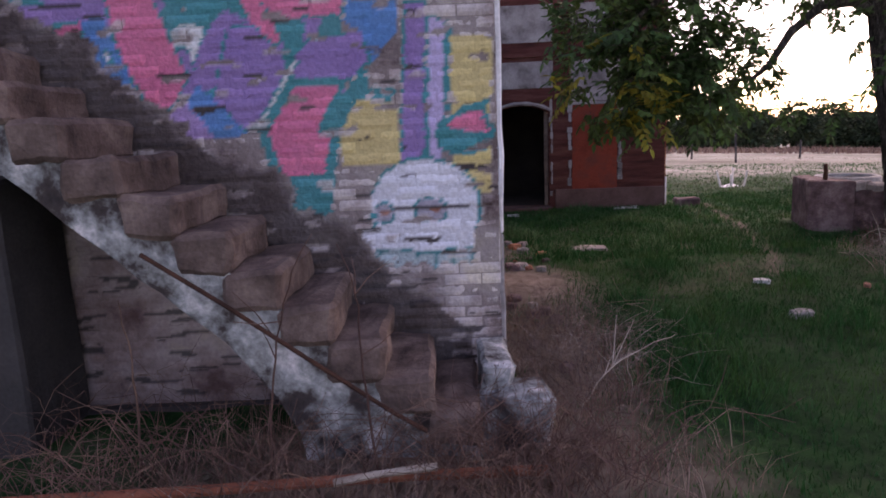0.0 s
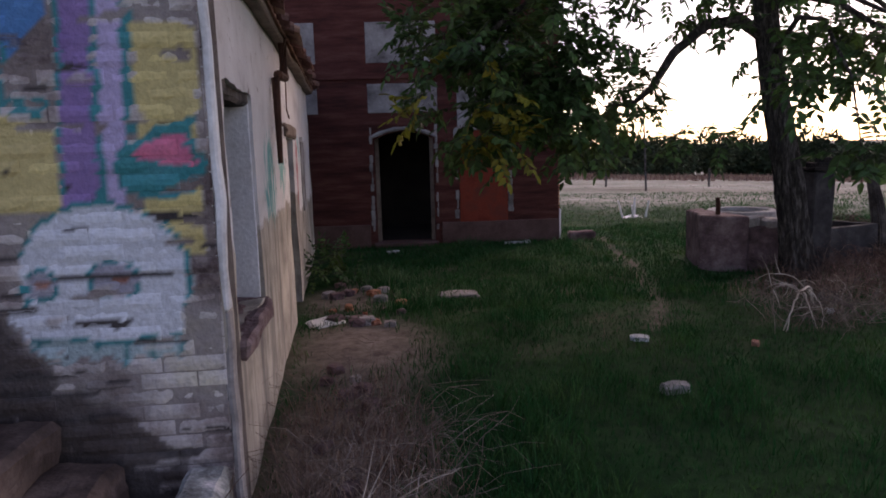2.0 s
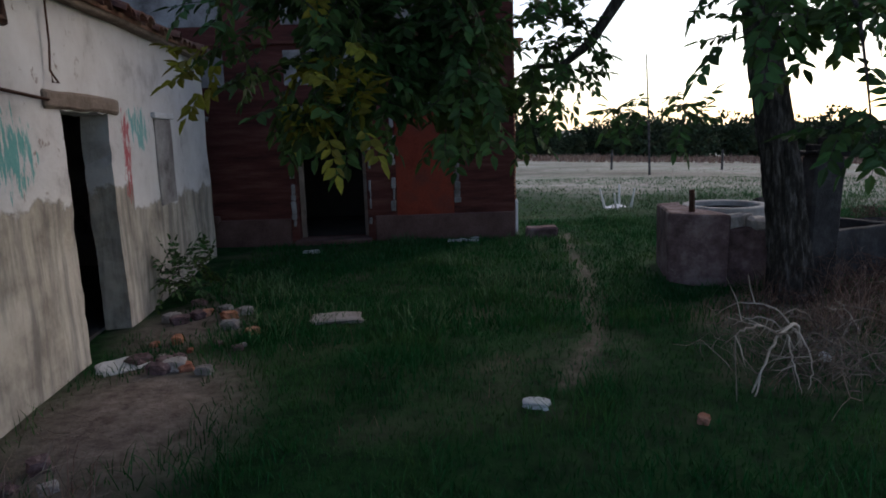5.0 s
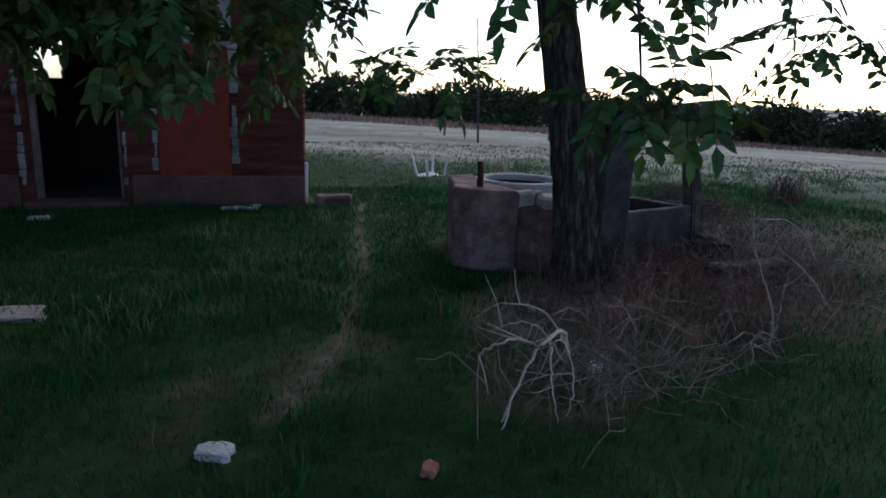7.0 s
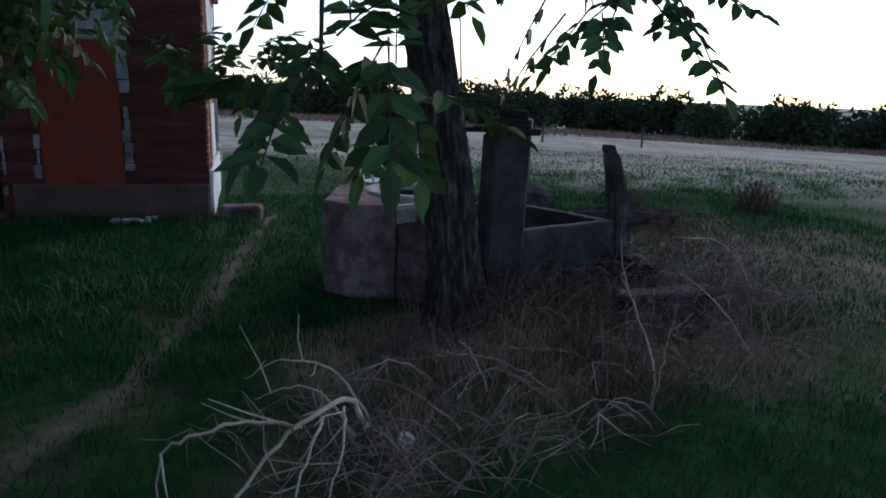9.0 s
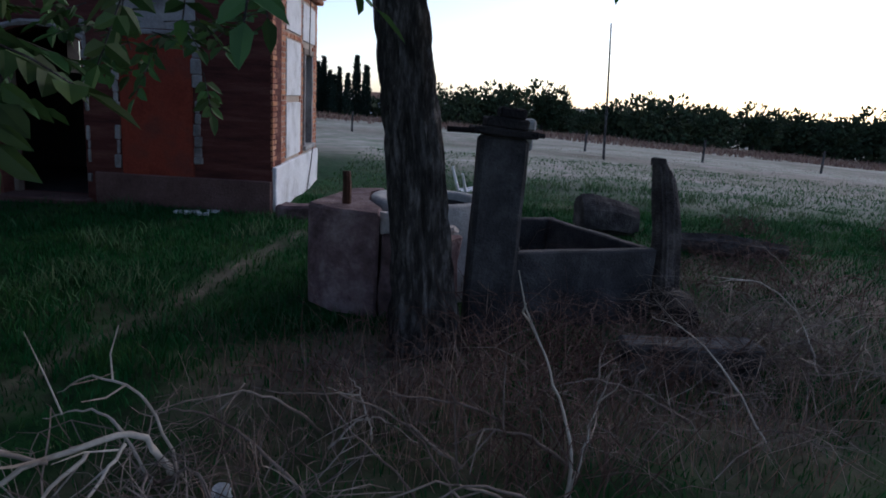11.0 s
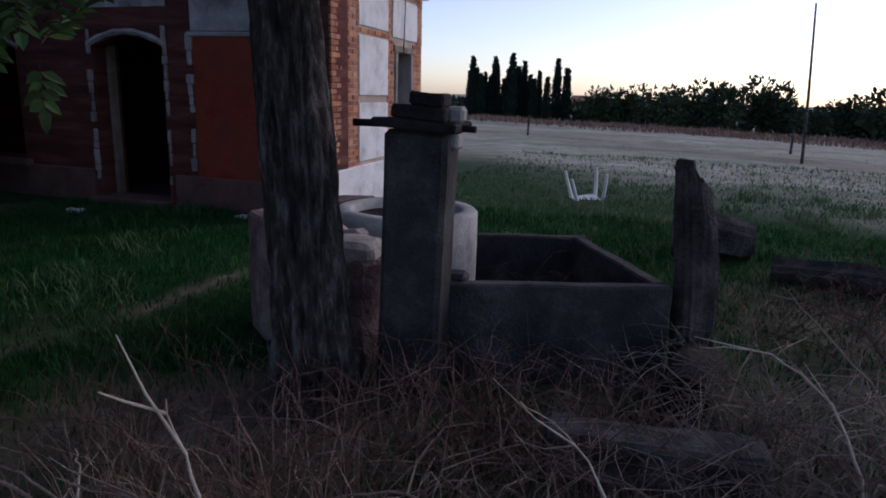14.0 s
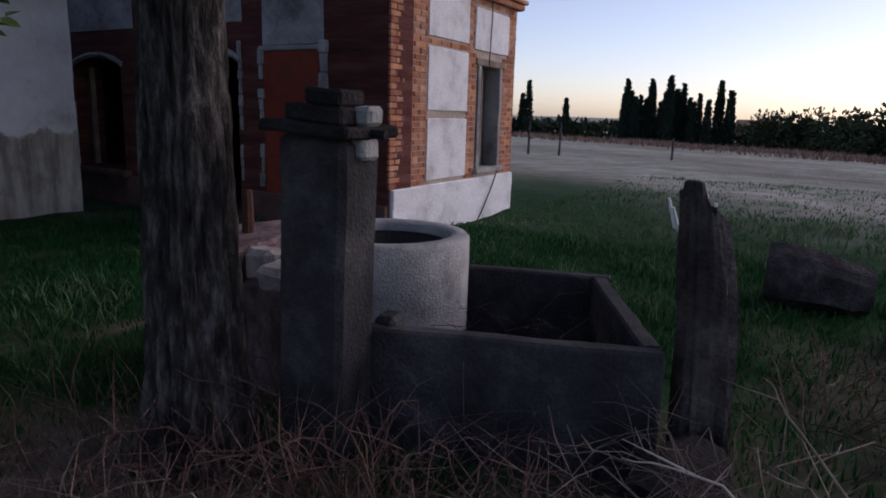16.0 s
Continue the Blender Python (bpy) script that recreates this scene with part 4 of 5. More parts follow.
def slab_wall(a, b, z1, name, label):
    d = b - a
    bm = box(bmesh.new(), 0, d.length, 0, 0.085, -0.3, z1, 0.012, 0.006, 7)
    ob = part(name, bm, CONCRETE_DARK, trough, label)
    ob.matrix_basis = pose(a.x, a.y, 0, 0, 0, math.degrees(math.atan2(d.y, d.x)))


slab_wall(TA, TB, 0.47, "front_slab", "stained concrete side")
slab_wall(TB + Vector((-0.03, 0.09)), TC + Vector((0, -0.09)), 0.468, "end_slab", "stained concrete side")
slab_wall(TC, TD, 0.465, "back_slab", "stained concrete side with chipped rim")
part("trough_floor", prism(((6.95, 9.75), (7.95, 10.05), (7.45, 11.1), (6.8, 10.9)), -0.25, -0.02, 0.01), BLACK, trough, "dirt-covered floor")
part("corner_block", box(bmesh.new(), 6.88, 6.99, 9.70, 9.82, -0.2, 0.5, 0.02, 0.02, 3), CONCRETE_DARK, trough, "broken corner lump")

# ---- wooden stake, logs and beams ----


def log_mesh(points, radii, sides=14, rough=0.12, seed=0.0):
    vs, fs = tube_data(points, radii, sides)
    out = []
    axis = [Vector(p) for p in points]
    for i, v in enumerate(vs):
        c = axis[i // sides]
        d = Vector(v) - c
        k = 1 + rough * noise.noise(Vector((d.x * 9 + seed, d.y * 9, d.z * 9))) + rough * 0.6 * math.sin((i % sides) * 2.4 + seed)
        out.append(tuple(c + d * k))
    return out, fs


def lathe(name, points, radii, mat, label, category, group="", rough=0.12, seed=0.0, sides=14):
    base = Vector(points[0])
    pts = [tuple(Vector(q) - base) for q in points]
    vs, fs = log_mesh(pts, radii, sides, rough, seed)
    ob = raw(name, vs, fs, mat)
    ob.matrix_basis = Matrix.Translation(base)
    return tagged(ob, label, category, group)


def stake_mesh():
    """A split post: flattened, deeply grooved along its grain, with a broken slanting top."""
    keys = ((0.03, -0.03, -0.2, 0.125), (0.02, -0.02, 0.15, 0.125), (0.0, 0.0, 0.5, 0.118), (-0.03, 0.04, 0.8, 0.112), (-0.06, 0.07, 1.0, 0.098), (-0.085, 0.09, 1.14, 0.085))
    sides, vs, fs, rings = 40, [], [], []
    for (x0, y0, z0, r0), (x1, y1, z1, r1) in zip(keys, keys[1:]):
        rings += [(x0 + (x1 - x0) * i / 8, y0 + (y1 - y0) * i / 8, z0 + (z1 - z0) * i / 8, r0 + (r1 - r0) * i / 8) for i in range(8)]
    rings.append(keys[-1])
    for x, y, z, r in rings:
        for k in range(sides):
            a = 2 * math.pi * k / sides
            groove = abs(noise.noise(Vector((math.cos(a) * 3.2, math.sin(a) * 3.2, z * 0.9 + 4))))
            fine = noise.noise(Vector((math.cos(a) * 9, math.sin(a) * 9, z * 3)))
            q = r * (0.72 + 0.5 * groove + 0.07 * fine)
            top = 1.06 - 0.09 * max(0.0, math.cos(a - 0.3)) + 0.10 * noise.noise(Vector((math.cos(a) * 2.2, math.sin(a) * 2.2, 7)))
            vs.append((x + math.cos(a) * q, y + math.sin(a) * q * 0.72, min(z, top)))
    for i in range(len(rings) - 1):
        for k in range(sides):
            a, b = i * sides + k, i * sides + (k + 1) % sides
            fs.append((a, b, b + sides, a + sides))
    fs.append(tuple((len(rings) - 1) * sides + k for k in range(sides)))
    return vs, fs


ob = raw("wooden_stake", *stake_mesh(), WOOD_DARK)
ob.matrix_basis = Matrix.Translation((8.15, 10.13, 0))
tagged(ob, "split weathered wooden stake beside the trough", "stake")
ob = part("squared_beam", box(bmesh.new(), 0, 0.86, -0.1, 0.1, -0.06, 0.16, 0.02, 0.012, 5), WOOD_GREY)
ob.matrix_basis = pose(7.53, 8.98, -0.03, 4, 0, 4)
tagged(ob, "fallen grey squared beam lying in dry weeds", "beam")
lathe("log", [(8.10, 9.52, 0.06), (8.14, 9.7, 0.08), (8.2, 9.95, 0.07)], [0.125, 0.135, 0.13], NEAR_BLACK, "short dark rotten log in the brambles", "log", "old logs", seed=4)
lathe("log", [(8.20, 13.3, 0.14), (8.22, 13.3, 0.14), (8.35, 13.31, 0.15), (8.5, 13.32, 0.14), (8.65, 13.33, 0.13), (8.8, 13.34, 0.1), (8.93, 13.35, 0.09)], [0.2, 0.26, 0.265, 0.25, 0.23, 0.22, 0.17], WOOD_DARK, "thick dark fallen log on the grass", "log", "old logs", rough=0.2, seed=6)
lathe("log", [(9.0, 12.6, 0.02), (9.6, 12.4, 0.05), (10.3, 12.3, 0.02)], [0.1, 0.12, 0.08], WOOD_DARK, "dark fallen branch wood on the grass", "log", "old logs", rough=0.25, seed=7)

# ---- stone block by the house corner, litter and rubble ----
ob = part("stone_block", box(bmesh.new(), -0.24, 0.24, -0.16, 0.16, -0.1, 0.2, 0.03, 0.02, 4), WELL_STONE)
ob.matrix_basis = pose(4.82, 13.30, -0.1, 0, 0, -8)
tagged(ob, "squared stone block beside the house corner", "stone block")


def bit(name, x, y, sx, sy, sz, mat, label, category, group="", turn=0.0, tilt=0.0):
    bm = bmesh.new()
    bmesh.ops.create_icosphere(bm, subdivisions=3, radius=0.5)
    for v in bm.verts:
        q = v.co * 2
        k = max(abs(q.x), abs(q.y), abs(q.z)) ** -1.0
        n = noise.noise_vector(q * 1.4 + Vector((x * 3, y * 3, 1))) * 0.22 + noise.noise_vector(q * 4 + Vector((x, y, 5))) * 0.08
        q = q * k * 0.5 + n * 0.7
        v.co = Vector((q.x * sx, q.y * sy, q.z * sz))
    ob = part(name, bm, mat)
    ob.matrix_basis = pose(x, y, height(x, y) + sz * 0.3, tilt, 0, turn)
    return tagged(ob, label, category, group)


bit("flat_slab", 2.01, 9.21, 0.44, 0.28, 0.06, STONE, "pale flat slab lying in the grass", "slab", turn=10)
bit("crumpled_paper", 3.42, 7.10, 0.16, 0.11, 0.05, PAPER, "crumpled white paper litter on the grass", "litter", "litter", turn=-25)
bit("brick_piece", 3.15, 5.78, 0.2, 0.1, 0.09, STONE, "pale broken brick lying in the grass", "brick", turn=18)
bit("brick_piece", 4.32, 6.72, 0.09, 0.06, 0.05, BRICK_RED, "small red brick fragment in the grass", "brick", turn=60)
bit("board", 0.52, 8.15, 0.34, 0.24, 0.05, PAPER, "pale broken board by the outbuilding door", "board", turn=35, tilt=8)
bit("crumpled_paper", 5.6, 7.55, 0.07, 0.06, 0.07, PAPER, "small white litter in dry grass", "litter", "litter")
bit("crumpled_paper", 1.35, 12.9, 0.22, 0.1, 0.05, PAPER, "white litter by the house", "litter", "litter")
rr = random.Random(5)
for i in range(26):
    x, y = rr.uniform(0.45, 1.35), rr.uniform(7.6, 10.0)
    s = rr.uniform(0.05, 0.16)
    bit("rubble_stone", x, y, s, s * rr.uniform(0.6, 1), s * 0.6, rr.choice((STONE, WELL_STONE, BRICK_RED)), "broken rubble stone by the outbuilding door", "rubble", "rubble by the door", rr.uniform(0, 180))
for i in range(10):
    x, y = rr.uniform(0.55, 1.1), rr.uniform(4.6, 6.6)
    s = rr.uniform(0.06, 0.16)
    bit("rubble_stone", x, y, s, s * 0.8, s * 0.6, rr.choice((STONE, WELL_STONE)), "broken rubble stone below the window", "rubble", "rubble below the window", rr.uniform(0, 180))
for i in range(7):
    bit("rubble_stone", rr.uniform(3.3, 3.8), rr.uniform(13.05, 13.3), 0.14, 0.05, 0.04, PAPER, "pale splinter of debris at the house wall", "rubble", "debris at the house", rr.uniform(0, 180))
p = Pile()
p.tube([(-3.4, 2.93, 0.0), (-2.3, 2.98, 0.01), (-1.2, 3.05, 0.0), (-0.2, 3.12, 0.0), (0.5, 3.16, -0.02)], [0.028] * 5, 8)
ob = raw("rusty_pipe", p.v, p.f, RUST)
tagged(ob, "long rust-red pipe lying on the ground", "pipe")
p = Pile()
p.tube([(-0.55, 3.02, 0.03), (-0.35, 3.05, 0.05), (-0.05, 3.09, 0.06)], [0.02, 0.017, 0.02], 6)
tagged(raw("stick", p.v, p.f, BLEACHED), "short bleached stick on the ground", "stick")

# ---- overturned white plastic chair ----
chair = thing("plastic_chair", pose(7.14, 16.6, -0.17, 7, -8, 20), "overturned white plastic garden chair in the grass", "chair")
part("seat", box(bmesh.new(), -0.2, 0.2, -0.2, 0.2, 0.06, 0.1, 0.015), WHITE_PLASTIC, chair)
for (x, y), (tx, ty) in (((-.18, -.18), (-.27, -.24)), ((.18, -.18), (.25, -.22)), ((-.18, .18), (-.24, .26)), ((.18, .18), (.24, .24))):
    p = Pile()
    p.tube([(x, y, 0.08), ((x + tx) / 2, (y + ty) / 2, 0.28), (tx, ty, 0.5)], [0.03, 0.026, 0.02], 6)
    raw("leg", p.v, p.f, WHITE_PLASTIC, chair)
bm = box(bmesh.new(), -0.2, 0.2, 0.2, 0.24, -0.06, 0.1, 0.01)
part("backrest", bm, WHITE_PLASTIC, chair)

# ---- tall thin pole and fence posts in the field ----
p = Pile()
zb = height(12.6, 29.0)
p.tube([(0, 0, -0.3), (-0.1, 0, 2.0), (-0.25, 0, 4.6)], [0.05, 0.04, 0.025], 8)
ob = raw("pole", p.v, p.f, WOOD_GREY)
ob.matrix_basis = pose(12.6, 29.0, zb)
tagged(ob, "tall thin bare pole standing in the field", "pole")
for i, (x, y) in enumerate(((-4.5, 36), (-3.2, 36.5), (-1.9, 37), (2.5, 40), (14, 38), (19, 36), (24, 35))):
    p = Pile()
    p.tube([(0, 0, -0.3), (0.02, 0, 1.5 if i < 3 else 1.0)], [0.06, 0.05], 6)
    ob = raw("fence_post", p.v, p.f, WOOD_GREY)
    ob.matrix_basis = pose(x, y, height(x, y))
    tagged(ob, "thin grey fence post in the dry field", "fence post", "field fence posts")

# ---- leaves and the near tree ----


def leaflet(vs, fs, at, d, n, ln, wd):
    """A pointed, folded leaf blade of two quads."""
    s = d.cross(n)
    if s.length < 1e-4:
        return
    s.normalize()
    up = s.cross(d)
    k = len(vs)
    droop = up * (-0.12 * ln)
    vs += [tuple(at), tuple(at + d * ln * 0.3 + s * wd * 0.5 + up * wd * 0.14), tuple(at + d * ln * 0.68 + s * wd * 0.4 + up * wd * 0.1 + droop * 0.4), tuple(at + d * ln + droop),
           tuple(at + d * ln * 0.68 - s * wd * 0.4 + up * wd * 0.1 + droop * 0.4), tuple(at + d * ln * 0.3 - s * wd * 0.5 + up * wd * 0.14)]
    fs += [(k, k + 1, k + 2, k + 3), (k, k + 3, k + 4, k + 5)]


def rand_dir(r):
    while True:
        v = Vector((r.uniform(-1, 1), r.uniform(-1, 1), r.uniform(-1, 1)))
        if 0.1 < v.length < 1:
            return v.normalized()


def spray(vs, fs, twigs, c, rad, sprigs, r, size=0.105, hang=0.35):
    """Sprigs of paired leaflets scattered through an uneven ellipsoid."""
    c = Vector(c)
    for _ in range(sprigs):
        o = rand_dir(r) * (r.random() ** 0.45)
        q = Vector((o.x * rad[0], o.y * rad[1], o.z * rad[2]))
        if noise.noise((c + q) * 2.3) < -0.12:
            continue
        d = (o * 0.6 + rand_dir(r) * 0.8 + Vector((0, 0, -hang))).normalized()
        a = c + q
        ln = r.uniform(0.2, 0.34)
        side = d.cross(Vector((0, 0, 1)))
        if side.length < 0.05:
            side = Vector((1, 0, 0))
        side.normalize()
        up = side.cross(d).normalized()
        twigs.tube([tuple(a), tuple(a + d * ln * 0.5 + Vector((0, 0, 0.01))), tuple(a + d * ln)], [0.004, 0.003, 0.002], 3)
        for k in range(4):
            b = a + d * ln * (0.25 + 0.2 * k)
            for sgn in (-1, 1):
                leaflet(vs, fs, b, (d * 0.55 + side * sgn + Vector((0, 0, -0.25)) + rand_dir(r) * 0.25).normalized(), (up + rand_dir(r) * 0.5).normalized(), size * r.uniform(0.75, 1.2), size * r.uniform(0.44, 0.62))
        leaflet(vs, fs, a + d * ln, d, up, size * 1.2, size * 0.5)


tree = thing("tree", pose(6.36, 9.24, -0.12), "leaning old tree with furrowed bark and hanging leaves", "tree")
T0 = Vector((6.36, 9.24, -0.12))


def limb(name, points, radii, sides=12, rough=0.06):
    vs, fs = log_mesh([tuple(Vector(q) - T0) for q in points], radii, sides, rough, 1.0)
    return raw(name, vs, fs, BARK, tree, "", True)


def trunk_mesh():
    """A trunk with long uneven ridges of bark."""
    keys = ((6.38, 9.22, -0.2, 0.30), (6.37, 9.23, 0.0, 0.225), (6.345, 9.25, 0.3, 0.185), (6.30, 9.28, 0.7, 0.17), (6.24, 9.33, 1.2, 0.163), (6.15, 9.4, 1.8, 0.155), (6.06, 9.45, 2.4, 0.145), (5.98, 9.5, 3.0, 0.14), (5.95, 9.6, 3.8, 0.11), (6.0, 9.7, 4.8, 0.07))
    sides, vs, fs = 72, [], []
    rings = []
    for (x0, y0, z0, r0), (x1, y1, z1, r1) in zip(keys, keys[1:]):
        n = max(2, int((z1 - z0) / 0.035)) if z0 < 2.6 else 8
        rings += [(x0 + (x1 - x0) * i / n, y0 + (y1 - y0) * i / n, z0 + (z1 - z0) * i / n, r0 + (r1 - r0) * i / n) for i in range(n)]
    for x, y, z, r in rings:
        for s in range(sides):
            a = 2 * math.pi * s / sides
            wob = noise.noise(Vector((0, 0, z * 1.1))) * 0.5
            ridge = abs(noise.noise(Vector((math.cos(a + wob * 0.3) * 6.5, math.sin(a + wob * 0.3) * 6.5, z * 1.4))))
            ridge2 = abs(noise.noise(Vector((math.cos(a) * 11, math.sin(a) * 11, z * 4 + 9))))
            rr_ = r * 0.96 * (0.82 + 0.85 * min(ridge, 0.3) + 0.3 * min(ridge2, 0.3))
            vs.append((x + math.cos(a) * rr_ - T0.x, y + math.sin(a) * rr_ - T0.y, z - T0.z))
    for i in range(len(rings) - 1):
        for s in range(sides):
            a, b = i * sides + s, i * sides + (s + 1) % sides
            fs.append((a, b, b + sides, a + sides))
    return vs, fs


vs, fs = trunk_mesh()
raw("trunk", vs, fs, BARK, tree, "thick trunk with furrowed grey-brown bark", True)
limb("limb", [(6.0, 9.5, 2.9), (5.6, 9.45, 3.12), (5.1, 9.3, 3.05), (4.6, 9.1, 2.7), (4.3, 9.0, 2.3), (4.05, 8.95, 2.12), (3.7, 8.9, 2.1)], [0.085, 0.075, 0.065, 0.055, 0.045, 0.03, 0.012])
limb("limb", [(5.97, 9.55, 3.4), (5.2, 9.0, 3.9), (4.2, 8.5, 3.9), (3.2, 8.1, 3.4), (2.4, 7.9, 2.9), (1.8, 7.8, 2.4)], [0.08, 0.07, 0.055, 0.045, 0.03, 0.01])
limb("limb", [(5.97, 9.5, 3.2), (6.6, 9.6, 3.7), (7.3, 9.6, 3.5), (8.0, 9.5, 3.0)], [0.07, 0.055, 0.04, 0.015])
limb("limb", [(6.02, 9.4, 2.7), (5.8, 8.6, 3.0), (5.4, 7.6, 2.8), (5.2, 6.9, 2.2), (5.14, 6.7, 1.8), (5.12, 6.6, 1.5)], [0.04, 0.03, 0.02, 0.012, 0.007, 0.004])
limb("limb", [(5.97, 9.5, 3.5), (6.5, 8.9, 3.2), (6.9, 8.4, 2.7), (7.0, 7.9, 2.3)], [0.05, 0.035, 0.02, 0.008])
limb("limb", [(5.97, 9.5, 3.3), (5.92, 8.4, 3.3), (5.95, 7.2, 2.7), (5.97, 6.7, 2.2), (5.98, 6.5, 1.9)], [0.035, 0.028, 0.018, 0.009, 0.004])
# the last two limbs only carry the added shading crown overhead
limb("limb", [(5.95, 9.6, 3.9), (5.4, 8.6, 4.6), (4.4, 7.8, 4.9), (3.4, 7.1, 5.1)], [0.08, 0.06, 0.04, 0.015])
limb("limb", [(5.95, 9.6, 4.0), (6.4, 8.4, 4.6), (6.8, 7.0, 5.0)], [0.07, 0.05, 0.015])
lr = random.Random(21)
lv, lf, tw = [], [], Pile()
for c, rad, n in (((2.25, 8.0, 2.75), (1.0, 0.8, 1.25), 820), ((3.0, 8.2, 2.4), (0.75, 0.6, 0.9), 400), ((3.75, 9.0, 2.2), (0.6, 0.45, 0.75), 170), ((4.75, 9.0, 1.65), (0.5, 0.4, 0.25), 45), ((4.4, 9.1, 3.3), (1.1, 0.6, 0.5), 85),
                  ((5.25, 6.65, 1.62), (0.34, 0.3, 0.2), 30), ((5.0, 6.9, 2.1), (0.55, 0.4, 0.4), 60), ((6.95, 7.9, 2.5), (0.6, 0.3, 0.25), 30), ((5.2, 7.4, 2.6), (0.9, 0.6, 0.4), 80), ((7.2, 9.7, 2.9), (1.0, 0.6, 0.5), 120), ((7.2, 9.0, 2.75), (0.8, 0.45, 0.35), 75),
                  ((5.6, 9.3, 3.9), (2.0, 1.0, 0.8), 260), ((6.1, 9.45, 2.6), (0.35, 0.3, 0.35), 22)):
    spray(lv, lf, tw, Vector(c) - T0, rad, n, lr)
spray(lv, lf, tw, Vector((5.84, 6.45, 1.86)) - T0, (0.32, 0.2, 0.13), 60, lr, 0.065)
# unseen upper crown, added above the view to shade the foreground
for c, rad, n in (((5.4, 8.9, 5.2), (2.8, 2.4, 0.9), 1100), ((3.4, 6.8, 5.0), (2.1, 2.1, 0.8), 800), ((6.9, 6.8, 4.9), (2.2, 2.0, 0.8), 900), ((6.4, 9.8, 6.2), (2.4, 2.2, 0.9), 500)):
    spray(lv, lf, tw, Vector(c) - T0, rad, n, lr, 0.13)
crown = raw("crown", lv, lf, LEAF, tree, "dark green compound leaves with an added unseen shading crown")
tagged(raw("leaf_stalk", tw.v, tw.f, BARK, tree, "fine leaf stalks"), kind="stuff")
yv, yf, tw = [], [], Pile()
for c, rad, n in (((2.15, 7.45, 1.7), (0.3, 0.22, 0.15), 12), ((2.0, 7.5, 2.2), (0.6, 0.35, 0.5), 28), ((1.7, 7.5, 2.0), (0.4, 0.3, 0.35), 20)):
    spray(yv, yf, tw, Vector(c) - T0, rad, n, lr)
raw("crown", yv, yf, LEAF_YELLOW, tree, "yellowing leaves at the hanging branch tips")

# ---- distance: trees, cypresses, hedge and a white house beyond the field ----


def crown_mesh(r, w_, h, n, size, tall=False):
    vs, fs = [], []
    lumps = [(Vector((r.uniform(-.35, .35) * w_, r.uniform(-.35, .35) * w_, r.uniform(.42, .8) * h)), r.uniform(.22, .4) * w_) for _ in range(9)]
    for _ in range(n):
        if tall:
            t = r.random() ** 0.8
            rad = w_ * 0.5 * (1 - t) ** 0.6 * (0.4 + 0.6 * min(1, t * 6)) * r.uniform(0.6, 1.1)
            a = r.uniform(0, 6.283)
            q = Vector((math.cos(a) * rad, math.sin(a) * rad, h * (0.03 + 0.97 * t)))
            d = Vector((math.cos(a) * .3, math.sin(a) * .3, 1)).normalized()
        else:
            c, rad = r.choice(lumps)
            d = rand_dir(r)
            q = c + d * rad * r.uniform(0.5, 1.1)
            q.z = max(q.z, 0.08 * h)
        leaflet(vs, fs, q, (d + rand_dir(r) * 0.6).normalized(), rand_dir(r), size * r.uniform(.7, 1.4), size * r.uniform(.4, .7))
    return vs, fs


def far_tree(seed, w_, h, n, size, tall, label, cat, group):
    r = random.Random(seed)
    ob = thing("cypress" if tall else "far_tree", pose(0, 0, 0), label, cat, group)
    p = Pile()
    p.tube([(0, 0, -0.6), (0.05, 0, h * 0.3), (0, 0.05, h * 0.6)], [0.05 * w_, 0.04 * w_, 0.015 * w_], 6)
    raw("trunk", p.v, p.f, BARK, ob)
    vs, fs = crown_mesh(r, w_, h, n, size, tall)
    raw("crown", vs, fs, CYPRESS if tall else FAR_LEAF, ob)
    return ob


def polar(az, d):
    x, y = 5 + d * math.sin(radians(az)), 7 + d * math.cos(radians(az))
    return x, y, height(x, y)


fr = random.Random(3)
protos = [far_tree(100 + i, w_, h, 1500, 0.55, False, "dark rounded tree along the field edge", "tree", "far trees") for i, (w_, h) in enumerate(((5.5, 5.0), (4.5, 5.6), (6.5, 4.6), (5.0, 3.8)))]
spots = [(-1 + i * 2.1 + fr.uniform(-.9, .9), fr.uniform(92, 118)) for i in range(38)]
for i, (az, d) in enumerate(spots):
    x, y, z = polar(az, d)
    m = pose(x, y, z - 0.1, 0, 0, fr.uniform(0, 360))
    if i < 4:
        protos[i].matrix_basis = m
    else:
        o = copy_thing(protos[i % 4], m)
        s = (fr.uniform(0.8, 3.4) - 0.016 * max(0, az - 22) * 3 - z) / 5.2
        o.scale = (s * 1.05, s * 1.05, s)
cyp = [far_tree(200 + i, w_, h, 900, 0.5, True, "tall dark pointed cypress beyond the field", "cypress", "cypresses") for i, (w_, h) in enumerate(((1.5, 9.0), (1.7, 7.6)))]
cs = [-12.3, -11.6, -10.5, -9.3, -8.3, -7.2, -12.6, -12.0, -11.3, -10.8, -10.3, -9.7, -9.0, -8.6, -8.1, -7.6, -6.8, -6.1, -5.4, -4.6, -24.0, -23.1, -22.0, -20.8, -20.2, -17.2]
for i, az in enumerate(cs):
    x, y, z = polar(az, fr.uniform(104, 112))
    m = pose(x, y, z - 0.1, 0, 0, fr.uniform(0, 360))
    o = cyp[i] if i < 2 else copy_thing(cyp[i % 2], m)
    o.matrix_basis = m
    s = fr.uniform(0.72, 1.08)
    o.scale = (s, s, s)
hv, hf = [], []
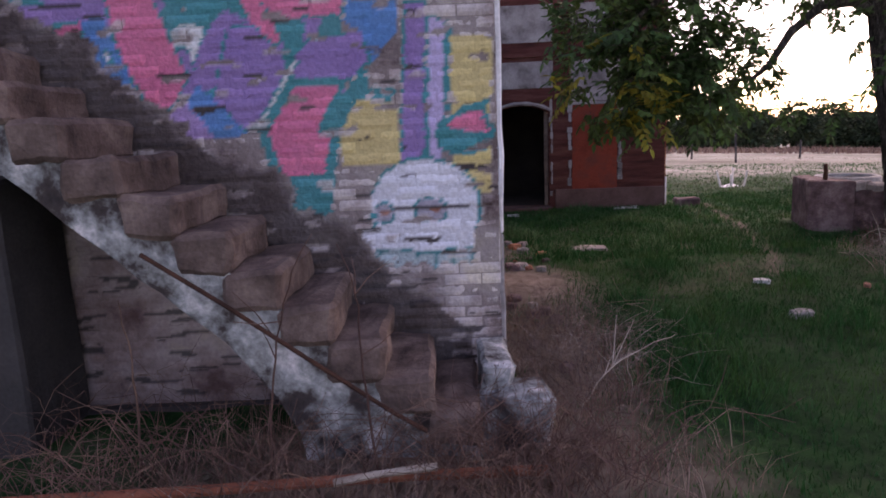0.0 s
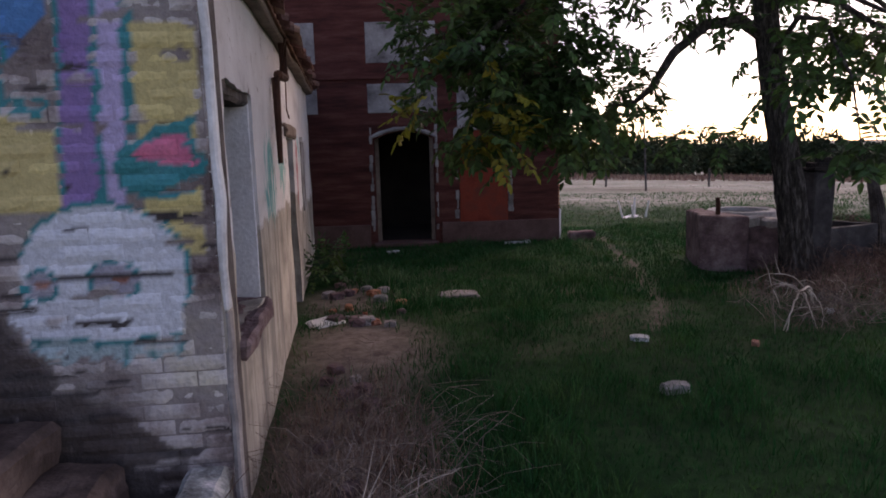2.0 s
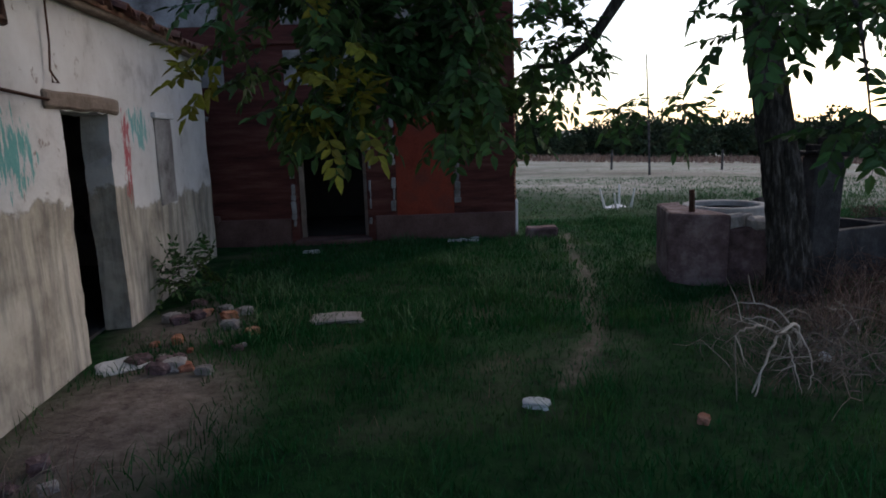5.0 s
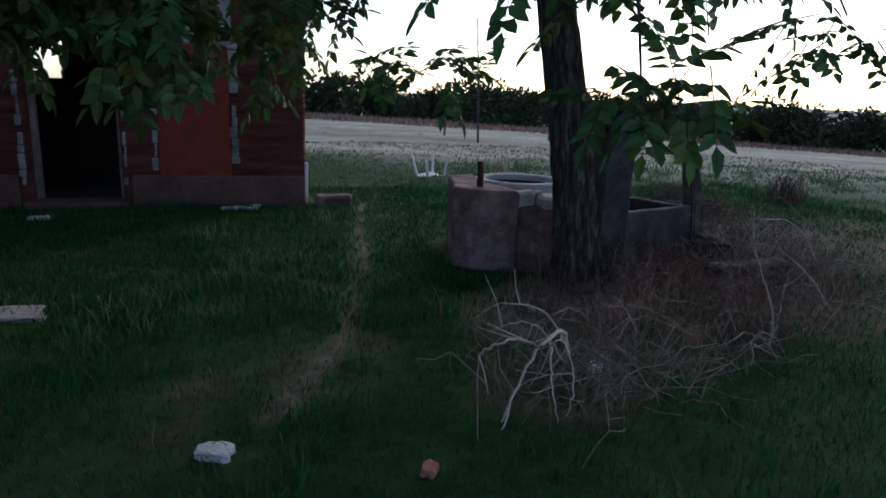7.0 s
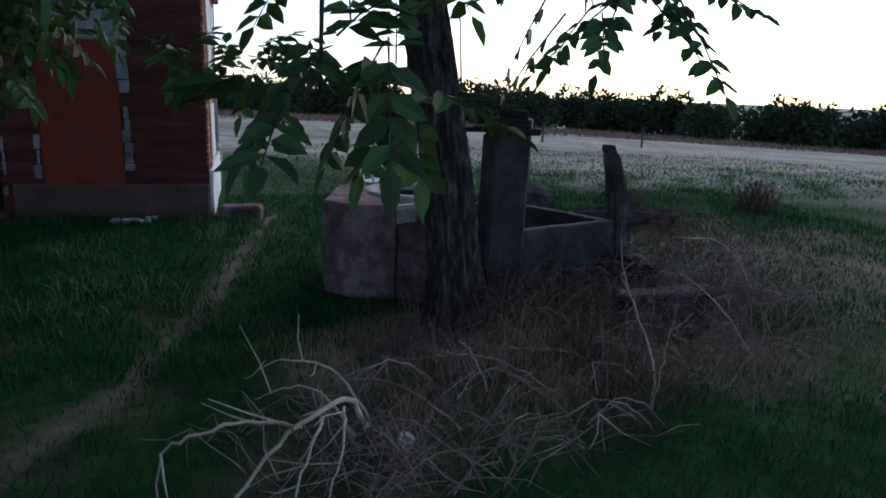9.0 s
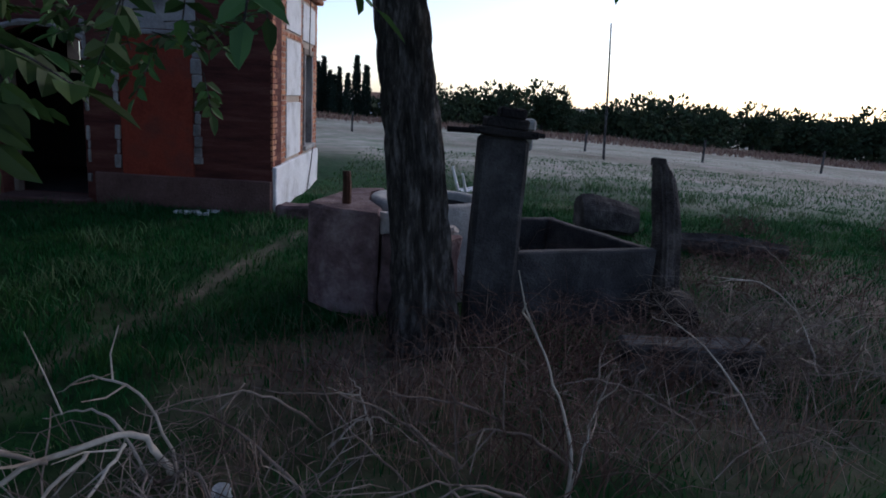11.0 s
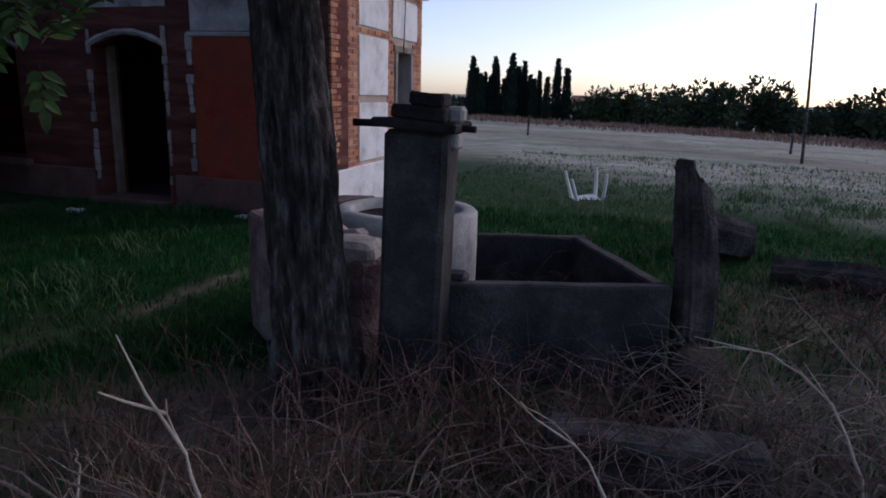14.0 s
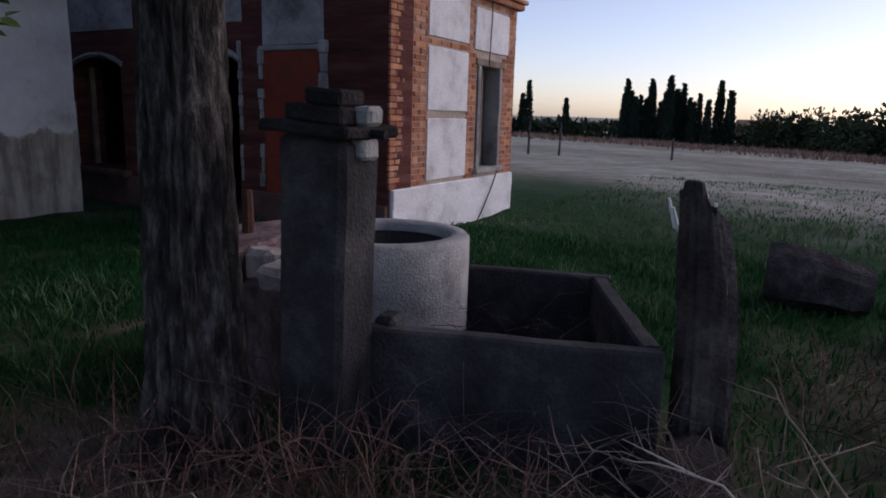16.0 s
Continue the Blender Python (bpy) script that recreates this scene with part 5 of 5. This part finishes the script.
for i in range(12000):
    az = fr.uniform(-34, 78)
    x, y, z = polar(az, fr.uniform(112, 124))
    top = 2.4 + 1.2 * noise.noise(Vector((az * 0.35, 0, 0)))
    leaflet(hv, hf, Vector((x, y, z + fr.random() * max(1.6, top * 0.45 - 0.9 - z))), rand_dir(fr), rand_dir(fr), fr.uniform(0.8, 1.5), fr.uniform(0.5, 0.9))
tagged(raw("hedge", hv, hf, FAR_LEAF), "dark continuous hedge beyond the field", "hedge", kind="stuff")
x, y, z = polar(-3.0, 125)
far_house = thing("far_house", pose(x, y, z, 0, 0, 15), "small white house far beyond the field", "house")
part("wall", box(bmesh.new(), -2.5, 2.5, -2, 2, -0.5, 3.6), WHITE_PLASTER, far_house)
bm = bmesh.new()
vs = [bm.verts.new(c) for c in ((-2.8, -2.3, 3.6), (2.8, -2.3, 3.6), (2.8, 2.3, 3.6), (-2.8, 2.3, 3.6), (-2.8, 0, 4.6), (2.8, 0, 4.6))]
for f in ((0, 1, 5, 4), (2, 3, 4, 5), (1, 2, 5), (3, 0, 4), (3, 2, 1, 0)):
    bm.faces.new([vs[i] for i in f])
part("roof", bm, TILE, far_house)

# ---- shrubs, brambles and dead branches ----
sv, sf, tw = [], [], Pile()
spray(sv, sf, tw, (0, 0, 0.22), (0.38, 0.5, 0.32), 120, random.Random(9), 0.07, 0.0)
shrub = thing("shrub", pose(0.5, 10.1, -0.1), "dark low shrub against the outbuilding wall", "shrub")
raw("crown", sv, sf, LEAF, shrub)
raw("stems", tw.v, tw.f, BARK, shrub)


def bramble(name, x, y, rx, ry, n, hgt, mat, label, seed, thick=0.006, long=(0.3, 0.8), forks=2):
    """A tangle of thin arching dead stalks."""
    r = random.Random(seed)
    p = Pile()
    for _ in range(int(n * 0.62)):
        a, q = r.uniform(0, 6.283), r.random() ** 0.6
        px, py = x + math.cos(a) * q * rx, y + math.sin(a) * q * ry
        b, ln = r.uniform(0, 6.283), r.uniform(*long)
        up = r.uniform(0.3, 1.0) * hgt
        z = height(px, py) - 0.02
        pts = []
        for k in range(6):
            t = k / 5
            pts.append((px + math.cos(b) * ln * t + r.uniform(-.025, .025), py + math.sin(b) * ln * t + r.uniform(-.025, .025), z + up * math.sin(t * r.uniform(1.7, 2.7)) + r.uniform(-.01, .01)))
        th = thick * r.uniform(0.3, 0.85)
        p.tube(pts, [th * (1 - 0.13 * k) for k in range(6)], 3)
        for _f in range(forks):
            k = r.randint(2, 4)
            e = Vector(pts[k]) + rand_dir(r) * ln * 0.35
            p.tube([pts[k], tuple((Vector(pts[k]) + e) / 2 + rand_dir(r) * 0.02), tuple(e)], [th * 0.6, th * 0.5, th * 0.3], 3)
    ob = raw(name, p.v, p.f, mat)
    return tagged(ob, label, "brambles", kind="stuff")


bramble("brambles", -0.9, 3.15, 1.5, 0.35, 420, 0.5, TWIG_DARK, "brown dead weeds at the foot of the stairs", 31, 0.005)
bramble("brambles", 0.5, 3.2, 0.5, 0.45, 260, 0.5, TWIG_DARK, "brown dead weeds by the stair pier", 32, 0.005)
bramble("brambles", 0.95, 4.9, 0.4, 1.1, 320, 0.42, TWIG, "pale dead weeds along the outbuilding", 33, 0.004)
bramble("brambles", 5.25, 7.45, 0.35, 0.3, 60, 0.3, TWIG, "fine dead twigs under a fallen branch", 34, 0.006, (0.3, 0.7))
bramble("brambles", 7.3, 9.05, 0.8, 0.35, 280, 0.45, TWIG_DARK, "brown dead stalks before the trough", 35, 0.006)
bramble("brambles", 8.55, 9.2, 0.5, 0.5, 330, 0.5, TWIG, "pale tangled brambles beside the stake", 36, 0.006, (0.4, 0.9))
bramble("brambles", 6.4, 8.5, 0.8, 0.4, 150, 0.35, TWIG_DARK, "brown dead stalks under the tree", 37, 0.005)
bramble("brambles", 9.3, 11.0, 0.9, 0.9, 260, 0.4, TWIG_DARK, "brown dead brush in the grass", 38, 0.006)
bramble("brambles", 7.25, 10.5, 0.3, 0.35, 45, 0.5, TWIG_DARK, "dead stalks growing inside the trough", 39, 0.006)
bramble("brambles", 5.7, 7.35, 0.5, 0.35, 110, 0.35, TWIG, "pale fallen twigs in the grass", 40, 0.006, (0.3, 0.8))
bramble("brambles", 7.2, 8.2, 0.8, 0.5, 120, 0.42, TWIG, "pale fallen twigs in the weeds", 41, 0.005, (0.3, 0.8))
bramble("brambles", 6.95, 7.75, 0.35, 0.3, 130, 0.5, TWIG_DARK, "reddish dead weeds before the pillar", 42, 0.005, (0.2, 0.5))
bramble("brambles", 8.3, 8.5, 0.5, 0.35, 90, 0.34, TWIG, "pale curling brambles over the beam", 43, 0.005, (0.3, 0.8))
bramble("brambles", 12.2, 13.0, 0.3, 0.3, 160, 0.5, TWIG_DARK, "reddish dry bush in the field", 44, 0.012, (0.1, 0.3))
bramble("brambles", 10.6, 14.0, 0.3, 0.2, 90, 0.28, TWIG_DARK, "low reddish dry tuft in the field", 45, 0.01, (0.1, 0.3))
bramble("brambles", 9.9, 12.3, 0.6, 0.3, 120, 0.3, TWIG_DARK, "dark brushwood by the fallen log", 46, 0.008, (0.2, 0.6))


def branch(points, r0, label, name="dead_branch", mat=BLEACHED, forks=3, seed=0):
    r = random.Random(seed)
    ob = thing(name, Matrix.Translation(points[0]), label, "branch", "fallen branches")
    base = Vector(points[0])
    ctl = [Vector(q) - base for q in points]
    pts = []
    for i in range(len(ctl) - 1):
        p0, p1, p2, p3 = ctl[max(i - 1, 0)], ctl[i], ctl[i + 1], ctl[min(i + 2, len(ctl) - 1)]
        for k in range(5):
            t = k / 5
            q = 0.5 * (2 * p1 + (p2 - p0) * t + (2 * p0 - 5 * p1 + 4 * p2 - p3) * t * t + (3 * p1 - p0 - 3 * p2 + p3) * t ** 3)
            pts.append(q + rand_dir(r) * 0.008)
    pts.append(ctl[-1])
    r0 *= 0.75
    vs, fs = log_mesh([tuple(q) for q in pts], [r0 * (1 - 0.75 * i / (len(pts) - 1)) for i in range(len(pts))], 6, 0.1, seed)
    raw("stem", vs, fs, mat, ob, "", True)
    for k in range(forks):
        i = r.randint(1, len(pts) - 2)
        d = (pts[i + 1] - pts[i]).normalized()
        e = (d * 0.7 + rand_dir(r) * 0.8).normalized() * r.uniform(0.15, 0.35)
        p = Pile()
        p.tube([tuple(pts[i]), tuple(pts[i] + e * 0.5 + rand_dir(r) * 0.02), tuple(pts[i] + e)], [r0 * 0.5, r0 * 0.4, r0 * 0.2], 5)
        raw("twig", p.v, p.f, mat, ob)


FB = "bleached dead branch arching over the grass"
branch([(5.42, 7.55, 0.02), (5.31, 7.47, 0.22), (5.05, 7.25, 0.2), (4.85, 7.05, 0.08), (4.75, 6.95, -0.06)], 0.02, FB, seed=1)
branch([(5.1, 7.3, 0.2), (4.9, 7.15, 0.32), (4.7, 7.0, 0.36), (4.61, 6.95, 0.3), (4.6, 6.88, -0.06)], 0.012, FB, seed=2)
branch([(5.2, 7.38, 0.2), (5.12, 7.2, 0.12), (5.06, 7.05, 0.06), (5.05, 6.95, -0.06)], 0.011, FB, seed=3)
branch([(5.3, 7.45, 0.2), (5.26, 7.25, 0.13), (5.2, 7.08, 0.05), (5.12, 7.0, -0.06)], 0.010, FB, seed=4)
branch([(5.45, 7.55, 0.0), (5.3, 7.64, 0.26), (5.05, 7.74, 0.32), (4.88, 7.78, 0.22)], 0.011, FB, seed=5)
branch([(5.35, 7.5, 0.02), (5.2, 7.56, 0.22), (5.05, 7.6, 0.24), (4.92, 7.6, 0.2)], 0.010, FB, seed=6)
branch([(5.4, 7.5, 0.0), (5.55, 7.38, 0.14), (5.72, 7.2, 0.08), (5.95, 7.02, -0.04)], 0.010, FB, mat=TWIG, seed=18)
branch([(5.38, 7.52, 0.0), (5.42, 7.3, 0.16), (5.5, 7.05, 0.06), (5.55, 6.9, -0.05)], 0.009, FB, mat=TWIG, seed=19)
branch([(5.95, 7.9, -0.05), (6.08, 7.95, 0.06), (6.2, 7.9, 0.1), (6.35, 7.8, 0.05)], 0.009, "thin pale twig lying in the weeds", seed=20)
branch([(6.15, 7.95, -0.05), (6.08, 8.05, 0.14), (6.02, 8.1, 0.2)], 0.008, "thin pale twig lying in the weeds", seed=21)
for k in range(9):
    q = random.Random(60 + k)
    bx, by, an = q.uniform(5.7, 8.4), q.uniform(7.0, 8.4), q.uniform(2.4, 3.9)
    ln = q.uniform(0.5, 0.9)
    branch([(bx, by, -0.06), (bx + math.cos(an) * ln * .35, by + math.sin(an) * ln * .2, 0.12), (bx + math.cos(an) * ln * .7, by + math.sin(an) * ln * .4, 0.2), (bx + math.cos(an) * ln, by + math.sin(an) * ln * .6, 0.16)], 0.011, "thin dead twig lying in the weeds", mat=TWIG, seed=70 + k)
ST = "pale upright forked dead stalk in the weeds"
branch([(6.95, 7.6, -0.1), (6.93, 7.62, 0.2), (6.84, 7.66, 0.45), (6.74, 7.7, 0.68)], 0.012, ST, "dead_stalk", BLEACHED, 2, 7)
branch([(6.95, 7.6, -0.1), (7.0, 7.62, 0.2), (7.06, 7.66, 0.38), (7.1, 7.68, 0.5)], 0.009, ST, "dead_stalk", BLEACHED, 1, 8)
branch([(6.4, 7.3, -0.1), (6.3, 7.4, 0.12), (6.1, 7.5, 0.25), (5.95, 7.6, 0.4)], 0.008, ST, "dead_stalk", TWIG, 2, 9)
branch([(6.5, 7.3, -0.1), (6.45, 7.35, 0.15), (6.3, 7.5, 0.3), (6.25, 7.55, 0.42)], 0.008, ST, "dead_stalk", TWIG, 1, 10)
branch([(8.0, 8.1, -0.05), (7.85, 8.2, 0.2), (7.7, 8.35, 0.38), (7.5, 8.45, 0.45)], 0.009, ST, "dead_stalk", BLEACHED, 2, 11)
branch([(8.7, 8.9, 0.0), (8.6, 9.0, 0.3), (8.35, 9.05, 0.5), (8.1, 9.1, 0.48)], 0.009, ST, "dead_stalk", BLEACHED, 3, 12)
branch([(8.9, 9.2, 0.0), (8.75, 9.1, 0.35), (8.5, 9.2, 0.62), (8.4, 9.3, 0.7)], 0.008, ST, "dead_stalk", TWIG, 3, 13)
branch([(-0.9, 3.2, -0.05), (-0.85, 3.22, 0.5), (-0.75, 3.25, 0.95), (-0.62, 3.3, 1.2)], 0.01, "thin dead stalk growing before the stairs", "dead_stalk", TWIG_DARK, 4, 14)
branch([(-0.35, 3.2, -0.05), (-0.4, 3.22, 0.5), (-0.42, 3.25, 0.9), (-0.5, 3.28, 1.15)], 0.01, "thin dead stalk growing before the stairs", "dead_stalk", TWIG_DARK, 4, 15)
branch([(-1.6, 3.3, -0.05), (-1.58, 3.3, 0.5), (-1.62, 3.32, 0.9)], 0.012, "thin dead stalk growing before the stairs", "dead_stalk", TWIG_DARK, 2, 16)
branch([(0.7, 3.6, -0.05), (0.85, 3.6, 0.25), (1.1, 3.7, 0.4), (1.35, 3.8, 0.45)], 0.008, "thin dead stalk by the stair pier", "dead_stalk", BLEACHED, 4, 17)

# ---- grass: counted by nobody ----


def blades(name, n, region, mat, hgt, wid, keep, label, seed, lean=0.5):
    r = np.random.RandomState(seed)
    xs, ys = r.uniform(region[0], region[1], n), r.uniform(region[2], region[3], n)
    vs, fs = [], []
    for x, y in zip(xs.tolist(), ys.tolist()):
        k = keep(x, y)
        if k <= 0 or r.rand() > k:
            continue
        h = hgt * (0.45 + 0.8 * r.rand()) * (0.75 + 0.7 * max(0.0, lump(x, y, 1.4) + 0.25))
        a, b = r.rand() * 6.283, r.rand() * 6.283
        cx, cy = math.cos(a) * wid, math.sin(a) * wid
        lx, ly = math.cos(b) * h * lean * r.rand(), math.sin(b) * h * lean * r.rand()
        z = height(x, y) - 0.01
        i = len(vs)
        vs += [(x - cx, y - cy, z), (x + cx, y + cy, z), (x + cx * .7 + lx * .35, y + cy * .7 + ly * .35, z + h * .6), (x - cx * .7 + lx * .35, y - cy * .7 + ly * .35, z + h * .6), (x + lx, y + ly, z + h)]
        fs += [(i, i + 1, i + 2, i + 3), (i + 3, i + 2, i + 4)]
    return tagged(raw(name, vs, fs, mat), label, "grass", kind="stuff")


def built(x, y):
    """True inside the footprints of walls and things."""
    if x < 0.42 - (y - 4.27) * 0.043 and y > 4.2:
        return True
    if x < 0.6 and 3.42 < y < 4.3 and x > -0.8:
        return True
    if y > 13.70 - 0.0556 * x and x < 4.6:
        return True
    return (5.5 < x < 6.85 and 9.8 < y < 11.0) or (6.6 < x < 8.0 and 9.7 < y < 11.1)


def green_keep(x, y):
    return 0 if built(x, y) else (1 - dryness(x, y)) * (1 - bareness(x, y) * 1.1)


def dry_keep(x, y):
    return 0 if built(x, y) else (dryness(x, y) - 0.12) * (1 - bareness(x, y) * 0.8)


def tuft_keep(x, y):
    return green_keep(x, y) * max(0.0, min(1.0, (lump(x, y, 1.3) + 0.5 * lump(x, y, 3.1) - 0.12) * 3))


blades("grass", 80000, (-0.5, 11, 1.5, 9), GRASS, 0.075, 0.0035, green_keep, "short green grass", 1, 0.9)
blades("grass", 60000, (0.5, 13, 8.5, 15), GRASS, 0.085, 0.006, green_keep, "short green grass", 2, 0.9)
blades("grass_tufts", 60000, (0.5, 11, 1.8, 10), GRASS, 0.15, 0.004, tuft_keep, "longer green grass tufts", 11, 1.3)
# pale blades put the sunlit look of the open grass into colour
blades("grass_tufts", 60000, (0.5, 16, 8.5, 18), GRASS_PALE, 0.15, 0.006, tuft_keep, "longer grass tufts in a sunlit pale tone", 12, 1.3)
blades("grass", 34000, (-4, 22, 14, 26), GRASS_PALE, 0.07, 0.012, green_keep, "tufty green grass", 3, 0.9)
blades("dry_grass", 52000, (-3, 11, 1.8, 10.5), DRY, 0.14, 0.0025, dry_keep, "straw-coloured dry grass", 4, 1.4)
blades("dry_grass", 22000, (-8, 30, 14, 42), FIELD_STRAW, 0.12, 0.007, lambda x, y: dry_keep(x, y) * max(0, lump(x, y, 0.7) + 0.3), "dry field grass", 5, 1.6)
blades("dry_grass", 60000, (-45, 95, 62, 100), DRY, 0.55, 0.05, lambda x, y: min(1.0, max(0, (y + 0.25 * x - 64) / 20)) * (0.35 + 0.9 * max(0, lump(x, y, 0.12))), "tall reddish grass at the field edge", 6, 0.9)
blades("dry_grass", 16000, (5.4, 9.2, 7.0, 9.6), DRY, 0.34, 0.0028, lambda x, y: dry_keep(x, y) * max(0, lump(x, y, 2.2) + 0.3), "tall reddish dry grass tufts", 7, 1.2)
blades("dry_grass", 9000, (-2.4, 1.6, 2.6, 6.6), DRY, 0.26, 0.0025, dry_keep, "tall dry grass along the walls", 8, 1.5)

# ---- bricks of the house's side wall, course by course ----
bs = random.Random(8)
brick_kinds = {}


def side_brick(u0, u1, z):
    key = round((u1 - u0) / 0.02)
    ln = key * 0.02
    if key not in brick_kinds:
        b = box(bmesh.new(), 0, ln - 0.012, -0.012, 0.02, 0, 0.056, 0.005)
        ob = part("brick", b, BRICK_RED, side)
        brick_kinds[key] = ob.data
    else:
        ob = new("brick", brick_kinds[key])
        ob.parent = side
    ob.matrix_basis = pose(u0, bs.uniform(-0.004, 0.004), z)


BLANK = [(0.77, 1.77, 0.55, 1.27), (0.77, 1.77, 1.36, 2.08), (0.77, 1.77, 2.19, 2.74), (1.95, 3.0, 2.14, 2.66), (SW[0] - 0.08, SW[1] + 0.07, SW[2] - 0.07, SW[3] + 0.09)]
for j in range(34):
    z = 0.51 + j * 0.0665
    u = 0.0 if j % 2 else -0.12
    while u < SLEN:
        cuts = [(max(u, 0.0), min(u + 0.24, SLEN))]
        for a, b, z0, z1 in BLANK:
            if z + 0.056 > z0 and z < z1:
                cuts = [q for c0, c1 in cuts for q in ((c0, min(c1, a)), (max(c0, b), c1)) if q[1] - q[0] > 0.03]
        for c0, c1 in cuts:
            side_brick(c0, c1, z)
        u += 0.24
